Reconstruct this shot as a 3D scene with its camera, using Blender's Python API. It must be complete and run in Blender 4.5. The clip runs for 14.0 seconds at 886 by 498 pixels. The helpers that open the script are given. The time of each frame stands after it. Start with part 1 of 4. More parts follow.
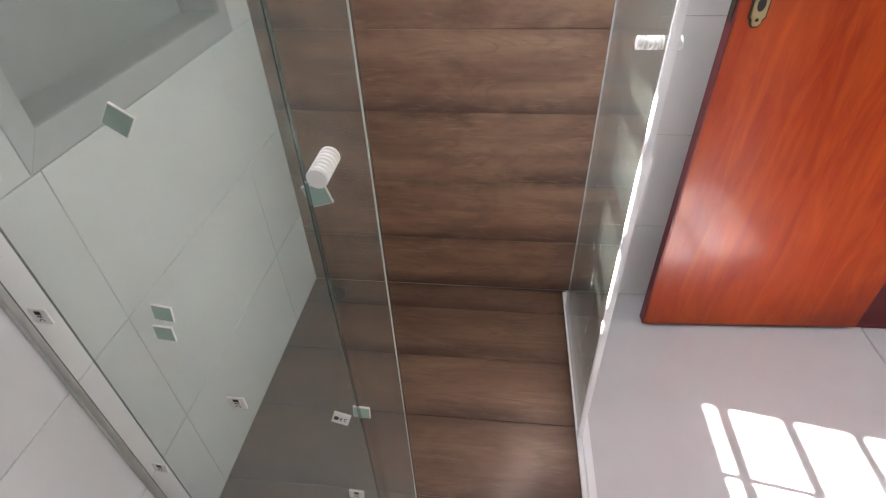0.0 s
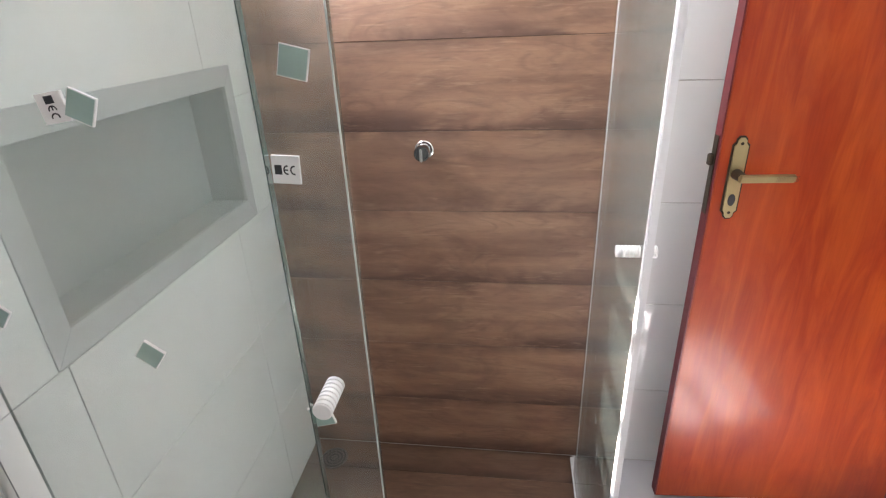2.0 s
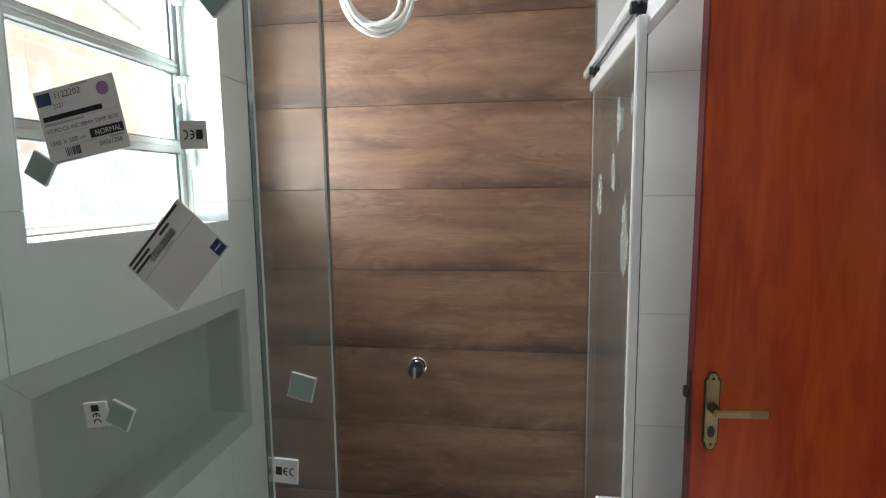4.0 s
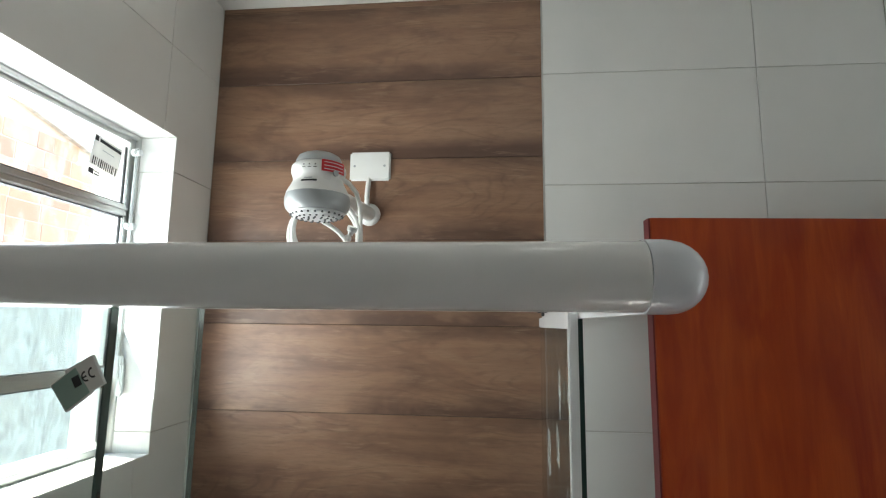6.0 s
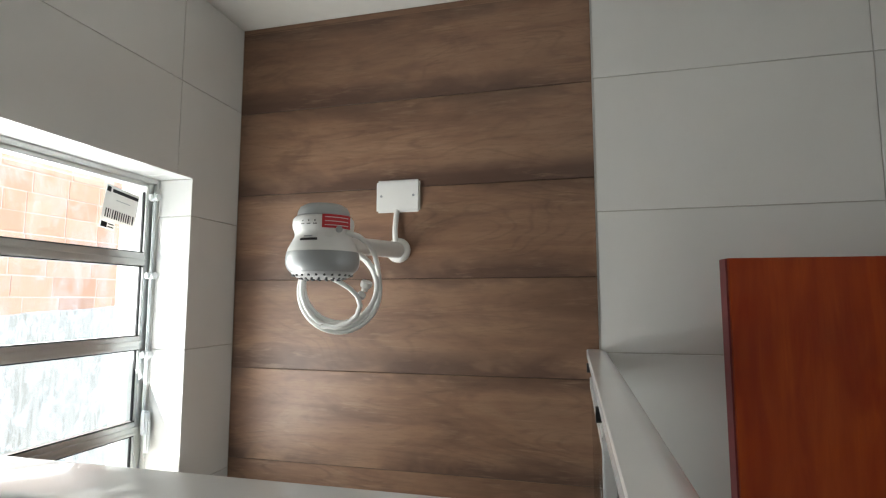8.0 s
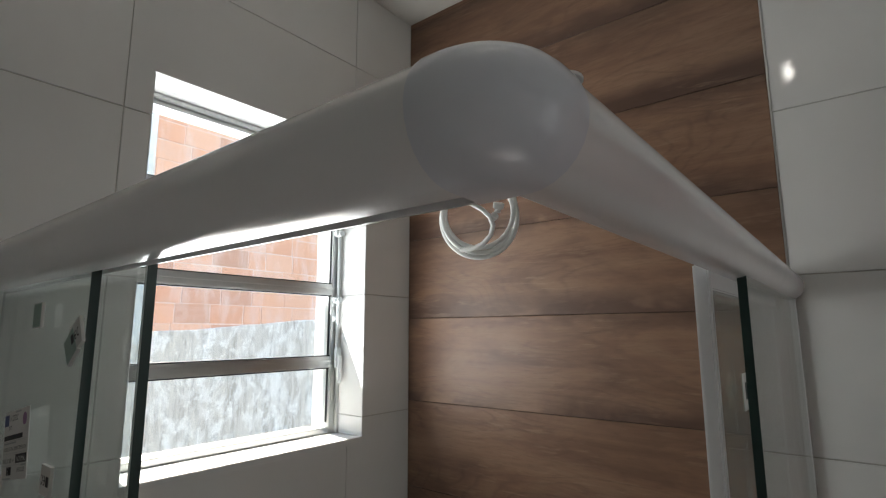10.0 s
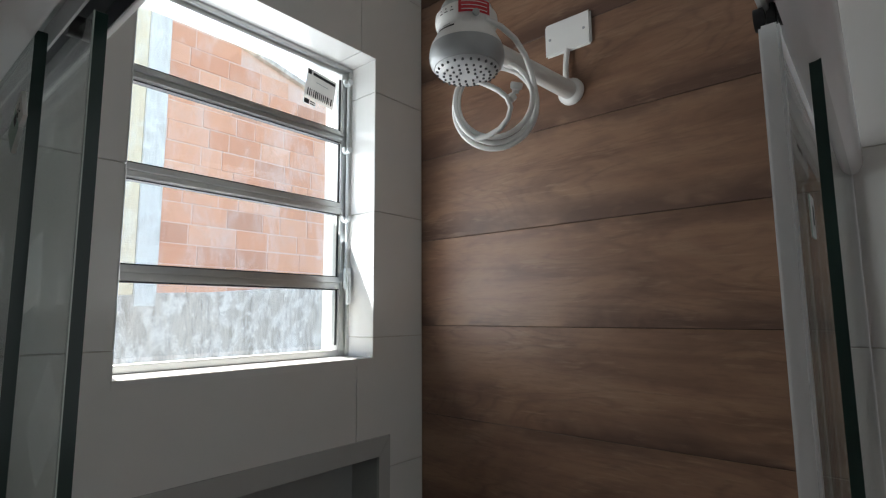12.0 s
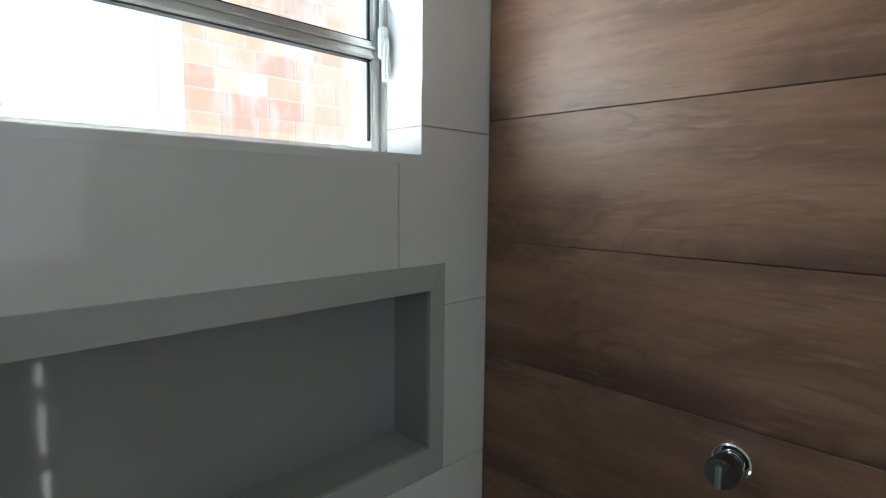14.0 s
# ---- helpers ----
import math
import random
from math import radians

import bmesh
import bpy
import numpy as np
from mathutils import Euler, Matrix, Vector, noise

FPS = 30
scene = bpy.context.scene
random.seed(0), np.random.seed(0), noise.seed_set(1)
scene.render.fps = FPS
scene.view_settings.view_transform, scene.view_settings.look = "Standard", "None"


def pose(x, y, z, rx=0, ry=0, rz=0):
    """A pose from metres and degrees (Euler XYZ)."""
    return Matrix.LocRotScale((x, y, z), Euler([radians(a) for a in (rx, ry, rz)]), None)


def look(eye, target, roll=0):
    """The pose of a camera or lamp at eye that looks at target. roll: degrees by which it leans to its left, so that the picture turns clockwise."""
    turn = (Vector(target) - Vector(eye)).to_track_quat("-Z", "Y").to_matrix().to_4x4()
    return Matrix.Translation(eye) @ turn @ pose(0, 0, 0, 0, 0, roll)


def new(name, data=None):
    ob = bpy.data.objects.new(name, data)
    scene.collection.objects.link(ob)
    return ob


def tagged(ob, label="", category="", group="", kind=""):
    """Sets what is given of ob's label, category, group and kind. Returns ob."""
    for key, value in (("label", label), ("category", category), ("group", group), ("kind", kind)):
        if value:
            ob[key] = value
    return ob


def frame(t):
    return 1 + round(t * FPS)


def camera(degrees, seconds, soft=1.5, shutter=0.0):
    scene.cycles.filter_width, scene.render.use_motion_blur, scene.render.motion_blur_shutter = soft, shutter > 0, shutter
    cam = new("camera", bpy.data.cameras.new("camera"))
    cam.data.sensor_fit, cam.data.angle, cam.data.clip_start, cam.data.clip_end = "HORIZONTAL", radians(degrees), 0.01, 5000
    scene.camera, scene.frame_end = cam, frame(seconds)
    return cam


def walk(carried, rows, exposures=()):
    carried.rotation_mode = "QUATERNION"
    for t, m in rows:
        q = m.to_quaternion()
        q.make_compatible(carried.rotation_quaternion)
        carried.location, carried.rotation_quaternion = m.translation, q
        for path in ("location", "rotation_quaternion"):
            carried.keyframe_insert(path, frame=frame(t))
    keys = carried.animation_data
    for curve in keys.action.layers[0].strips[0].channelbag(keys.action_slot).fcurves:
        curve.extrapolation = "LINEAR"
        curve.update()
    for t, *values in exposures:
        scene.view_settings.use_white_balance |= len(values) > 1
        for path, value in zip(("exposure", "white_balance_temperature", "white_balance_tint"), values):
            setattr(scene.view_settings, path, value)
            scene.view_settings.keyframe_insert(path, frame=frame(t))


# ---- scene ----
cam = camera(80.9, 14.0, soft=1.2)
PATH = [
    (0, (0.686, -1.405, 1.317), (0.473, 0.135, 0.06), -2.5),
    (0.5, (0.687, -1.395, 1.338), (0.46, 0.233, 0.199), -2.1),
    (1, (0.692, -1.391, 1.372), (0.45, 0.3, 0.333), -2.1),
    (1.5, (0.697, -1.391, 1.399), (0.448, 0.349, 0.445), -2.2),
    (2, (0.704, -1.397, 1.438), (0.444, 0.402, 0.604), -2.4),
    (2.5, (0.7, -1.404, 1.472), (0.428, 0.445, 0.759), -2.1),
    (2.7, (0.702, -1.412, 1.486), (0.428, 0.455, 0.823), -2.0),
    (4.8, (0.761, -1.45, 1.683), (0.513, 0.534, 1.714), 0.4),
    (5, (0.768, -1.449, 1.701), (0.531, 0.535, 1.786), 0.5),
    (5.5, (0.787, -1.43, 1.761), (0.576, 0.549, 1.959), 0.6),
    (6, (0.809, -1.387, 1.84), (0.617, 0.583, 2.126), 0.7),
    (6.5, (0.84, -1.369, 1.908), (0.645, 0.599, 2.207), -0.2),
    (7, (0.884, -1.361, 1.953), (0.534, 0.585, 2.253), -0.0),
    (7.5, (0.885, -1.293, 2.001), (0.418, 0.634, 2.264), 0.1),
    (8, (0.891, -1.233, 2.013), (0.408, 0.697, 2.209), 0.0),
    (8.5, (0.963, -1.218, 1.972), (0.176, 0.61, 2.176), 1.8),
    (9, (1.037, -1.195, 1.938), (-0.046, 0.467, 2.197), 1.4),
    (9.2, (1.046, -1.182, 1.905), (-0.123, 0.416, 2.19), 1.1),
    (11.5, (1.005, -1.097, 1.676), (-0.254, 0.422, 2.0), -0.5),
    (12, (0.978, -1.059, 1.636), (-0.307, 0.454, 1.882), -0.4),
    (12.5, (0.924, -0.973, 1.593), (-0.443, 0.484, 1.695), -0.3),
    (13, (0.843, -0.877, 1.555), (-0.604, 0.504, 1.535), -0.3),
    (13.5, (0.752, -0.84, 1.495), (-0.667, 0.565, 1.376), 0.0),
    (14, (0.667, -0.787, 1.463), (-0.743, 0.616, 1.252), 0.6),
]
# the film camera opens up in the dim corner and closes down before the window
EXPOSURES = [(0.0, 4.85, 6450, 18), (1.0, 5.05, 6450, 18), (2.0, 5.0, 6400, 18), (2.5, 4.72, 6400, 18), (5.0, 3.2, 6300, 4), (6.0, 3.1, 6450, 4), (7.0, 2.85, 6650, 6), (7.5, 2.85, 6700, 7), (9.0, 2.45, 6650, 9), (11.5, 2.12, 6450, 10), (12.5, 2.0, 6300, 10), (13.5, 2.5, 6150, 7), (14.0, 2.87, 6000, 4)]
SKY_STRENGTH, SUN_STRENGTH, WINDOW_WATTS, HALL_WATTS, BULB_STRENGTH = 0.15, 5.0, 1.35, 0.6, 5.0
FLOOR_Y = [-0.945, -0.785, -0.555, -0.335, -0.120, 0.0]
walk(cam, [(t, look(eye, target, roll)) for t, eye, target, roll in PATH], EXPOSURES)

# ---- world, sun, lamps ----
SUN = Vector((1.0, -0.175, -1.18))
world = bpy.data.worlds.new("sky")
scene.world = world
world.use_nodes = True
wn = world.node_tree
sky = wn.nodes.new("ShaderNodeTexSky")
sky.sky_type, sky.sun_disc = "NISHITA", False
sky.sun_elevation = math.atan2(1.18, math.hypot(1.0, 0.175))
sky.sun_rotation = math.atan2(-1.0, 0.175)
wn.links.new(sky.outputs[0], wn.nodes["Background"].inputs[0])
wn.nodes["Background"].inputs[1].default_value = SKY_STRENGTH
sun = new("sun", bpy.data.lights.new("sun", "SUN"))
sun.data.energy, sun.data.angle, sun.data.color = SUN_STRENGTH, radians(0.5), (1.0, 0.95, 0.87)
sun.matrix_world = look((-4, 1, 6), Vector((-4, 1, 6)) + SUN)


def area_lamp(name, eye, target, size_x, size_y, watts, color):
    lamp = new(name, bpy.data.lights.new(name, "AREA"))
    lamp.data.shape, lamp.data.size, lamp.data.size_y = "RECTANGLE", size_x, size_y
    lamp.data.energy, lamp.data.color = watts, color
    lamp.matrix_world = look(eye, target)
    return lamp


# sky's light in the window's opening; added fill lamp in the unseen hall
area_lamp("window_daylight", (-0.15, -0.46, 1.92), (1.0, -0.46, 2.55), 0.56, 0.76, WINDOW_WATTS, (0.95, 0.98, 1.0))
area_lamp("hall_fill", (2.9, -0.6, 1.8), (0.3, -1.3, 2.0), 0.9, 1.4, HALL_WATTS, (0.94, 0.97, 1.0))

# ---- materials ----


def material(name):
    m = bpy.data.materials.new(name)
    m.use_nodes = True
    return m, m.node_tree, m.node_tree.nodes["Principled BSDF"]


def ramp(nt, stops):
    r = nt.nodes.new("ShaderNodeValToRGB")
    e = r.color_ramp.elements
    while len(e) < len(stops):
        e.new(0.5)
    for k, (p, c) in zip(e, stops):
        k.position, k.color = p, (*c, 1)
    return r


def coords(nt, scale=(1, 1, 1), random_shift=0.0):
    tc = nt.nodes.new("ShaderNodeTexCoord")
    mp = nt.nodes.new("ShaderNodeMapping")
    mp.inputs["Scale"].default_value = scale
    if random_shift:
        info = nt.nodes.new("ShaderNodeObjectInfo")
        mul = nt.nodes.new("ShaderNodeVectorMath")
        mul.operation = "SCALE"
        mul.inputs[0].default_value = (random_shift, random_shift * 0.7, random_shift * 1.3)
        nt.links.new(info.outputs["Random"], mul.inputs["Scale"])
        add = nt.nodes.new("ShaderNodeVectorMath")
        nt.links.new(tc.outputs["Object"], add.inputs[0])
        nt.links.new(mul.outputs[0], add.inputs[1])
        nt.links.new(add.outputs[0], mp.inputs["Vector"])
    else:
        nt.links.new(tc.outputs["Object"], mp.inputs["Vector"])
    return mp.outputs[0]


def noise_tex(nt, vec, scale, detail=4, rough=0.55, distort=0.0):
    n = nt.nodes.new("ShaderNodeTexNoise")
    n.inputs["Scale"].default_value, n.inputs["Detail"].default_value = scale, detail
    n.inputs["Roughness"].default_value, n.inputs["Distortion"].default_value = rough, distort
    nt.links.new(vec, n.inputs["Vector"])
    return n.outputs["Fac"]


def bump(nt, bsdf, height, strength, distance):
    b = nt.nodes.new("ShaderNodeBump")
    b.inputs["Strength"].default_value, b.inputs["Distance"].default_value = strength, distance
    nt.links.new(height, b.inputs["Height"])
    nt.links.new(b.outputs[0], bsdf.inputs["Normal"])


def mix_color(nt, fac, a, b, mode="MIX"):
    m = nt.nodes.new("ShaderNodeMix")
    m.data_type, m.blend_type = "RGBA", mode
    for socket, value in ((m.inputs[0], fac), (m.inputs[6], a), (m.inputs[7], b)):
        if isinstance(value, (int, float)):
            socket.default_value = value
        elif isinstance(value, tuple):
            socket.default_value = (*value, 1)
        else:
            nt.links.new(value, socket)
    return m.outputs[2]


def mapped(nt, value, a, b, c=0.0, d=1.0):
    m = nt.nodes.new("ShaderNodeMapRange")
    for i, v in enumerate((a, b, c, d)):
        m.inputs[i + 1].default_value = v
    nt.links.new(value, m.inputs[0])
    return m.outputs[0]


def plain(name, color, rough=0.4, metal=0.0, spread=0.12, scale=25.0, bumps=0.0, coat=0.0, spec=0.5):
    m, nt, b = material(name)
    v = coords(nt)
    fine, broad = noise_tex(nt, v, scale), noise_tex(nt, v, scale * 0.12, 3)
    lo = tuple(c * (1 - spread) for c in color)
    hi = tuple(min(1.0, c * (1 + spread * 0.5)) for c in color)
    both = nt.nodes.new("ShaderNodeMath")
    both.operation = "MULTIPLY_ADD"
    both.inputs[1].default_value = 0.4
    nt.links.new(fine, both.inputs[0])
    half = nt.nodes.new("ShaderNodeMath")
    half.operation = "MULTIPLY"
    half.inputs[1].default_value = 0.6
    nt.links.new(broad, half.inputs[0])
    nt.links.new(half.outputs[0], both.inputs[2])
    r = ramp(nt, [(0.3, lo), (0.7, hi)])
    nt.links.new(both.outputs[0], r.inputs[0])
    nt.links.new(r.outputs[0], b.inputs["Base Color"])
    nt.links.new(mapped(nt, broad, 0.3, 0.7, rough * 0.85, min(1, rough * 1.2)), b.inputs["Roughness"])
    b.inputs["Metallic"].default_value, b.inputs["Coat Weight"].default_value = metal, coat
    b.inputs["Specular IOR Level"].default_value = spec
    if bumps:
        bump(nt, b, fine, bumps, 0.002)
    return m


def math_node(nt, op, a, b=None):
    n = nt.nodes.new("ShaderNodeMath")
    n.operation = op
    for socket, value in zip(n.inputs, (a, b)):
        if isinstance(value, (int, float)):
            socket.default_value = value
        elif value is not None:
            nt.links.new(value, socket)
    return n.outputs[0]


def wood_tile(name, tone=1.0, rough=0.42, across=2):
    # printed timber on porcelain: long streaks, growth lines, pore dashes, smoky bands along the plank's edges
    m, nt, b = material(name)
    k = lambda *c: tuple(tone * v for v in c)
    info = nt.nodes.new("ShaderNodeObjectInfo")
    streak = noise_tex(nt, coords(nt, (0.8, 11.0, 11.0), 9.0), 1.5, 5, 0.55, 0.5)
    base = ramp(nt, [(0.28, k(0.220, 0.114, 0.070)), (0.48, k(0.322, 0.178, 0.110)), (0.70, k(0.405, 0.240, 0.152))])
    nt.links.new(streak, base.inputs[0])
    c = mix_color(nt, mapped(nt, info.outputs["Random"], 0, 1, 0.0, 0.34), base.outputs[0], k(0.205, 0.118, 0.076))
    # growth lines follow the contours of a slow field, and close into knots here and there
    field = noise_tex(nt, coords(nt, (1.7, 7.5, 7.5), 11.0), 1.0, 2, 0.45, 0.35)
    lines = math_node(nt, "PINGPONG", math_node(nt, "MULTIPLY", field, 17.0), 0.5)
    breaks = noise_tex(nt, coords(nt, (5.0, 9.0, 9.0), 4.0), 1.3, 3, 0.6)
    grown = math_node(nt, "MULTIPLY", mapped(nt, lines, 0.20, 0.02), mapped(nt, breaks, 0.38, 0.62))
    c = mix_color(nt, mapped(nt, grown, 0, 1, 0.0, 0.36), c, k(0.140, 0.076, 0.048))
    # flame-like brighter and darker patches
    cloud = noise_tex(nt, coords(nt, (2.4, 6.5, 6.5), 5.0), 1.4, 5, 0.62, 0.8)
    c = mix_color(nt, mapped(nt, cloud, 0.47, 0.72, 0.0, 0.64), c, k(0.135, 0.070, 0.046))
    c = mix_color(nt, mapped(nt, cloud, 0.46, 0.28, 0.0, 0.40), c, k(0.43, 0.275, 0.180))
    # smoky band along the long edges, widest at the lower one
    gen = nt.nodes.new("ShaderNodeTexCoord")
    split = nt.nodes.new("ShaderNodeSeparateXYZ")
    nt.links.new(gen.outputs["Generated"], split.inputs[0])
    h = split.outputs[across]
    waver = noise_tex(nt, coords(nt, (2.2, 4.0, 4.0), 8.0), 1.2, 4, 0.6, 0.4)
    low = math_node(nt, "MULTIPLY", mapped(nt, h, 0.30, 0.0), mapped(nt, waver, 0.36, 0.58))
    high = math_node(nt, "MULTIPLY", mapped(nt, h, 0.80, 1.0), mapped(nt, waver, 0.58, 0.40))
    c = mix_color(nt, mapped(nt, low, 0.03, 0.65, 0.0, 0.84), c, k(0.105, 0.056, 0.040))
    c = mix_color(nt, mapped(nt, high, 0.05, 0.7, 0.0, 0.66), c, k(0.120, 0.066, 0.045))
    # pores: short dark dashes and light flecks
    dash = noise_tex(nt, coords(nt, (26.0, 230.0, 230.0), 9.0), 1.0, 4, 0.66, 0.25)
    fleck = noise_tex(nt, coords(nt, (14.0, 120.0, 120.0), 3.0), 1.0, 4, 0.62, 0.5)
    c = mix_color(nt, mapped(nt, dash, 0.52, 0.70, 0.0, 0.26), c, k(0.125, 0.070, 0.046))
    c = mix_color(nt, math_node(nt, "MULTIPLY", mapped(nt, fleck, 0.52, 0.68, 0.0, 0.36), mapped(nt, breaks, 0.42, 0.62)), c, k(0.47, 0.315, 0.215))
    nt.links.new(c, b.inputs["Base Color"])
    nt.links.new(mapped(nt, dash, 0.3, 0.7, rough * 0.85, rough * 1.2), b.inputs["Roughness"])
    bump(nt, b, dash, 0.12, 0.0010)
    return m


def white_tile(name, color=(0.765, 0.77, 0.755), rough=0.045, uneven=1.0):
    m, nt, b = material(name)
    v = coords(nt, (1, 1, 1), 6.0)
    broad, fine, ripple = noise_tex(nt, v, 2.2, 3), noise_tex(nt, v, 40, 4), noise_tex(nt, v, 9.0, 2)
    info = nt.nodes.new("ShaderNodeObjectInfo")
    lo, hi = tuple(c * 0.93 for c in color), tuple(min(1, c * 1.03) for c in color)
    r = ramp(nt, [(0.3, lo), (0.7, hi)])
    nt.links.new(broad, r.inputs[0])
    c = mix_color(nt, mapped(nt, info.outputs["Random"], 0, 1, 0, 0.05), r.outputs[0], (0.55, 0.55, 0.53))
    c = mix_color(nt, mapped(nt, fine, 0.55, 0.8, 0, 0.07), c, (0.6, 0.59, 0.55))
    nt.links.new(c, b.inputs["Base Color"])
    nt.links.new(mapped(nt, broad, 0.3, 0.7, rough * (1 - 0.2 * uneven), rough * (1 + 0.4 * uneven)), b.inputs["Roughness"])
    bump(nt, b, ripple, 0.05, 0.002)
    return m


def varnished_door():
    m, nt, b = material("varnished_cherry")
    streak = noise_tex(nt, coords(nt, (9.0, 9.0, 1.5)), 2.0, 5, 0.55, 1.2)
    grain = noise_tex(nt, coords(nt, (120, 120, 5)), 1.5, 5, 0.6, 0.3)
    blotch = noise_tex(nt, coords(nt, (2.2, 2.2, 1.0)), 2.0, 3, 0.5, 0.8)
    base = ramp(nt, [(0.30, (0.26, 0.024, 0.005)), (0.5, (0.33, 0.041, 0.006)), (0.70, (0.41, 0.068, 0.008))])
    nt.links.new(streak, base.inputs[0])
    c = mix_color(nt, mapped(nt, grain, 0.45, 0.7, 0, 0.24), base.outputs[0], (0.20, 0.018, 0.004))
    c = mix_color(nt, mapped(nt, blotch, 0.45, 0.75, 0, 0.35), c, (0.54, 0.105, 0.015))
    nt.links.new(c, b.inputs["Base Color"])
    b.inputs["Roughness"].default_value = 0.38
    b.inputs["Specular IOR Level"].default_value = 0.25
    b.inputs["Coat Weight"].default_value, b.inputs["Coat Roughness"].default_value = 0.25, 0.17
    bump(nt, b, streak, 0.08, 0.003)
    return m


def glass_pane(name, tint, gloss=1.0, film=0.0):
    # thin float glass: what lies behind it shows straight through, the surface mirrors by its angle
    m = bpy.data.materials.new(name)
    m.use_nodes = True
    nt = m.node_tree
    nt.nodes.remove(nt.nodes["Principled BSDF"])
    clear, shine = nt.nodes.new("ShaderNodeBsdfTransparent"), nt.nodes.new("ShaderNodeBsdfGlossy")
    clear.inputs[0].default_value = (*tint, 1)
    shine.inputs["Roughness"].default_value = 0.0
    facing, mix = nt.nodes.new("ShaderNodeLayerWeight"), nt.nodes.new("ShaderNodeMixShader")
    facing.inputs[0].default_value = 0.5
    steep, part_of = nt.nodes.new("ShaderNodeMath"), nt.nodes.new("ShaderNodeMath")
    steep.operation, steep.inputs[1].default_value = "POWER", 5.0
    part_of.operation, part_of.inputs[1].default_value, part_of.inputs[2].default_value = "MULTIPLY_ADD", 0.96 * gloss, 0.04 * gloss
    nt.links.new(facing.outputs["Facing"], steep.inputs[0])
    nt.links.new(steep.outputs[0], part_of.inputs[0])
    nt.links.new(part_of.outputs[0], mix.inputs[0])
    through_glass = clear.outputs[0]
    if film:
        # pale green haze painted over the clear pane, which also calms render grain
        haze, hazed = nt.nodes.new("ShaderNodeBsdfDiffuse"), nt.nodes.new("ShaderNodeMixShader")
        haze.inputs[0].default_value = (0.66, 0.78, 0.70, 1)
        nt.links.new(mapped(nt, noise_tex(nt, coords(nt, (3.0, 3.0, 1.2), 4.0), 2.0, 5, 0.6, 0.5), 0.35, 0.70, film * 0.5, film * 1.6), hazed.inputs[0])
        nt.links.new(through_glass, hazed.inputs[1])
        nt.links.new(haze.outputs[0], hazed.inputs[2])
        through_glass = hazed.outputs[0]
    nt.links.new(through_glass, mix.inputs[1])
    nt.links.new(shine.outputs[0], mix.inputs[2])
    nt.links.new(mix.outputs[0], nt.nodes["Material Output"].inputs[0])
    return m


def polished_edge():
    # cut edge of the glass: dark green body under a polished face that mirrors at a slant
    m, nt, b = material("green_glass_edge")
    tone = ramp(nt, [(0.3, (0.005, 0.026, 0.020)), (0.7, (0.010, 0.040, 0.032))])
    nt.links.new(noise_tex(nt, coords(nt, (1, 1, 0.2)), 20.0, 3), tone.inputs[0])
    nt.links.new(tone.outputs[0], b.inputs["Base Color"])
    b.inputs["Roughness"].default_value = 0.3
    shine, mix, facing = nt.nodes.new("ShaderNodeBsdfGlossy"), nt.nodes.new("ShaderNodeMixShader"), nt.nodes.new("ShaderNodeLayerWeight")
    shine.inputs[0].default_value, shine.inputs["Roughness"].default_value = (0.86, 0.96, 0.92, 1), 0.12
    facing.inputs[0].default_value = 0.5
    nt.links.new(math_node(nt, "POWER", facing.outputs["Facing"], 1.7), mix.inputs[0])
    nt.links.new(b.outputs[0], mix.inputs[1])
    nt.links.new(shine.outputs[0], mix.inputs[2])
    nt.links.new(mix.outputs[0], nt.nodes["Material Output"].inputs[0])
    return m


def thin_film(name, color, cover):
    # a dried coat that hides only a share of what lies behind it
    m, nt, b = material(name)
    clear, mix = nt.nodes.new("ShaderNodeBsdfTransparent"), nt.nodes.new("ShaderNodeMixShader")
    b.inputs["Base Color"].default_value, b.inputs["Roughness"].default_value = (*color, 1), 0.8
    nt.links.new(mapped(nt, noise_tex(nt, coords(nt), 45.0, 4), 0.35, 0.65, cover * 0.7, cover * 1.3), mix.inputs[0])
    nt.links.new(clear.outputs[0], mix.inputs[1])
    nt.links.new(b.outputs[0], mix.inputs[2])
    nt.links.new(mix.outputs[0], nt.nodes["Material Output"].inputs[0])
    return m


def stained_plaster(name, base, dark, light):
    m, nt, b = material(name)
    v = coords(nt)
    drip = noise_tex(nt, coords(nt, (1, 11.0, 1.6)), 2.6, 7, 0.68, 0.15)
    patch = noise_tex(nt, coords(nt, (1, 1.5, 1)), 6.5, 8, 0.70, 0.2)
    broad = noise_tex(nt, v, 1.4, 3)
    fine = noise_tex(nt, v, 60, 4)
    c = mix_color(nt, mapped(nt, drip, 0.44, 0.70), base, dark)
    c = mix_color(nt, mapped(nt, patch, 0.47, 0.60), c, light)
    c = mix_color(nt, mapped(nt, broad, 0.35, 0.65, 0, 0.5), c, base)
    c = mix_color(nt, mapped(nt, fine, 0.5, 0.8, 0, 0.3), c, dark)
    nt.links.new(c, b.inputs["Base Color"])
    b.inputs["Roughness"].default_value = 0.9
    bump(nt, b, fine, 0.4, 0.01)
    return m


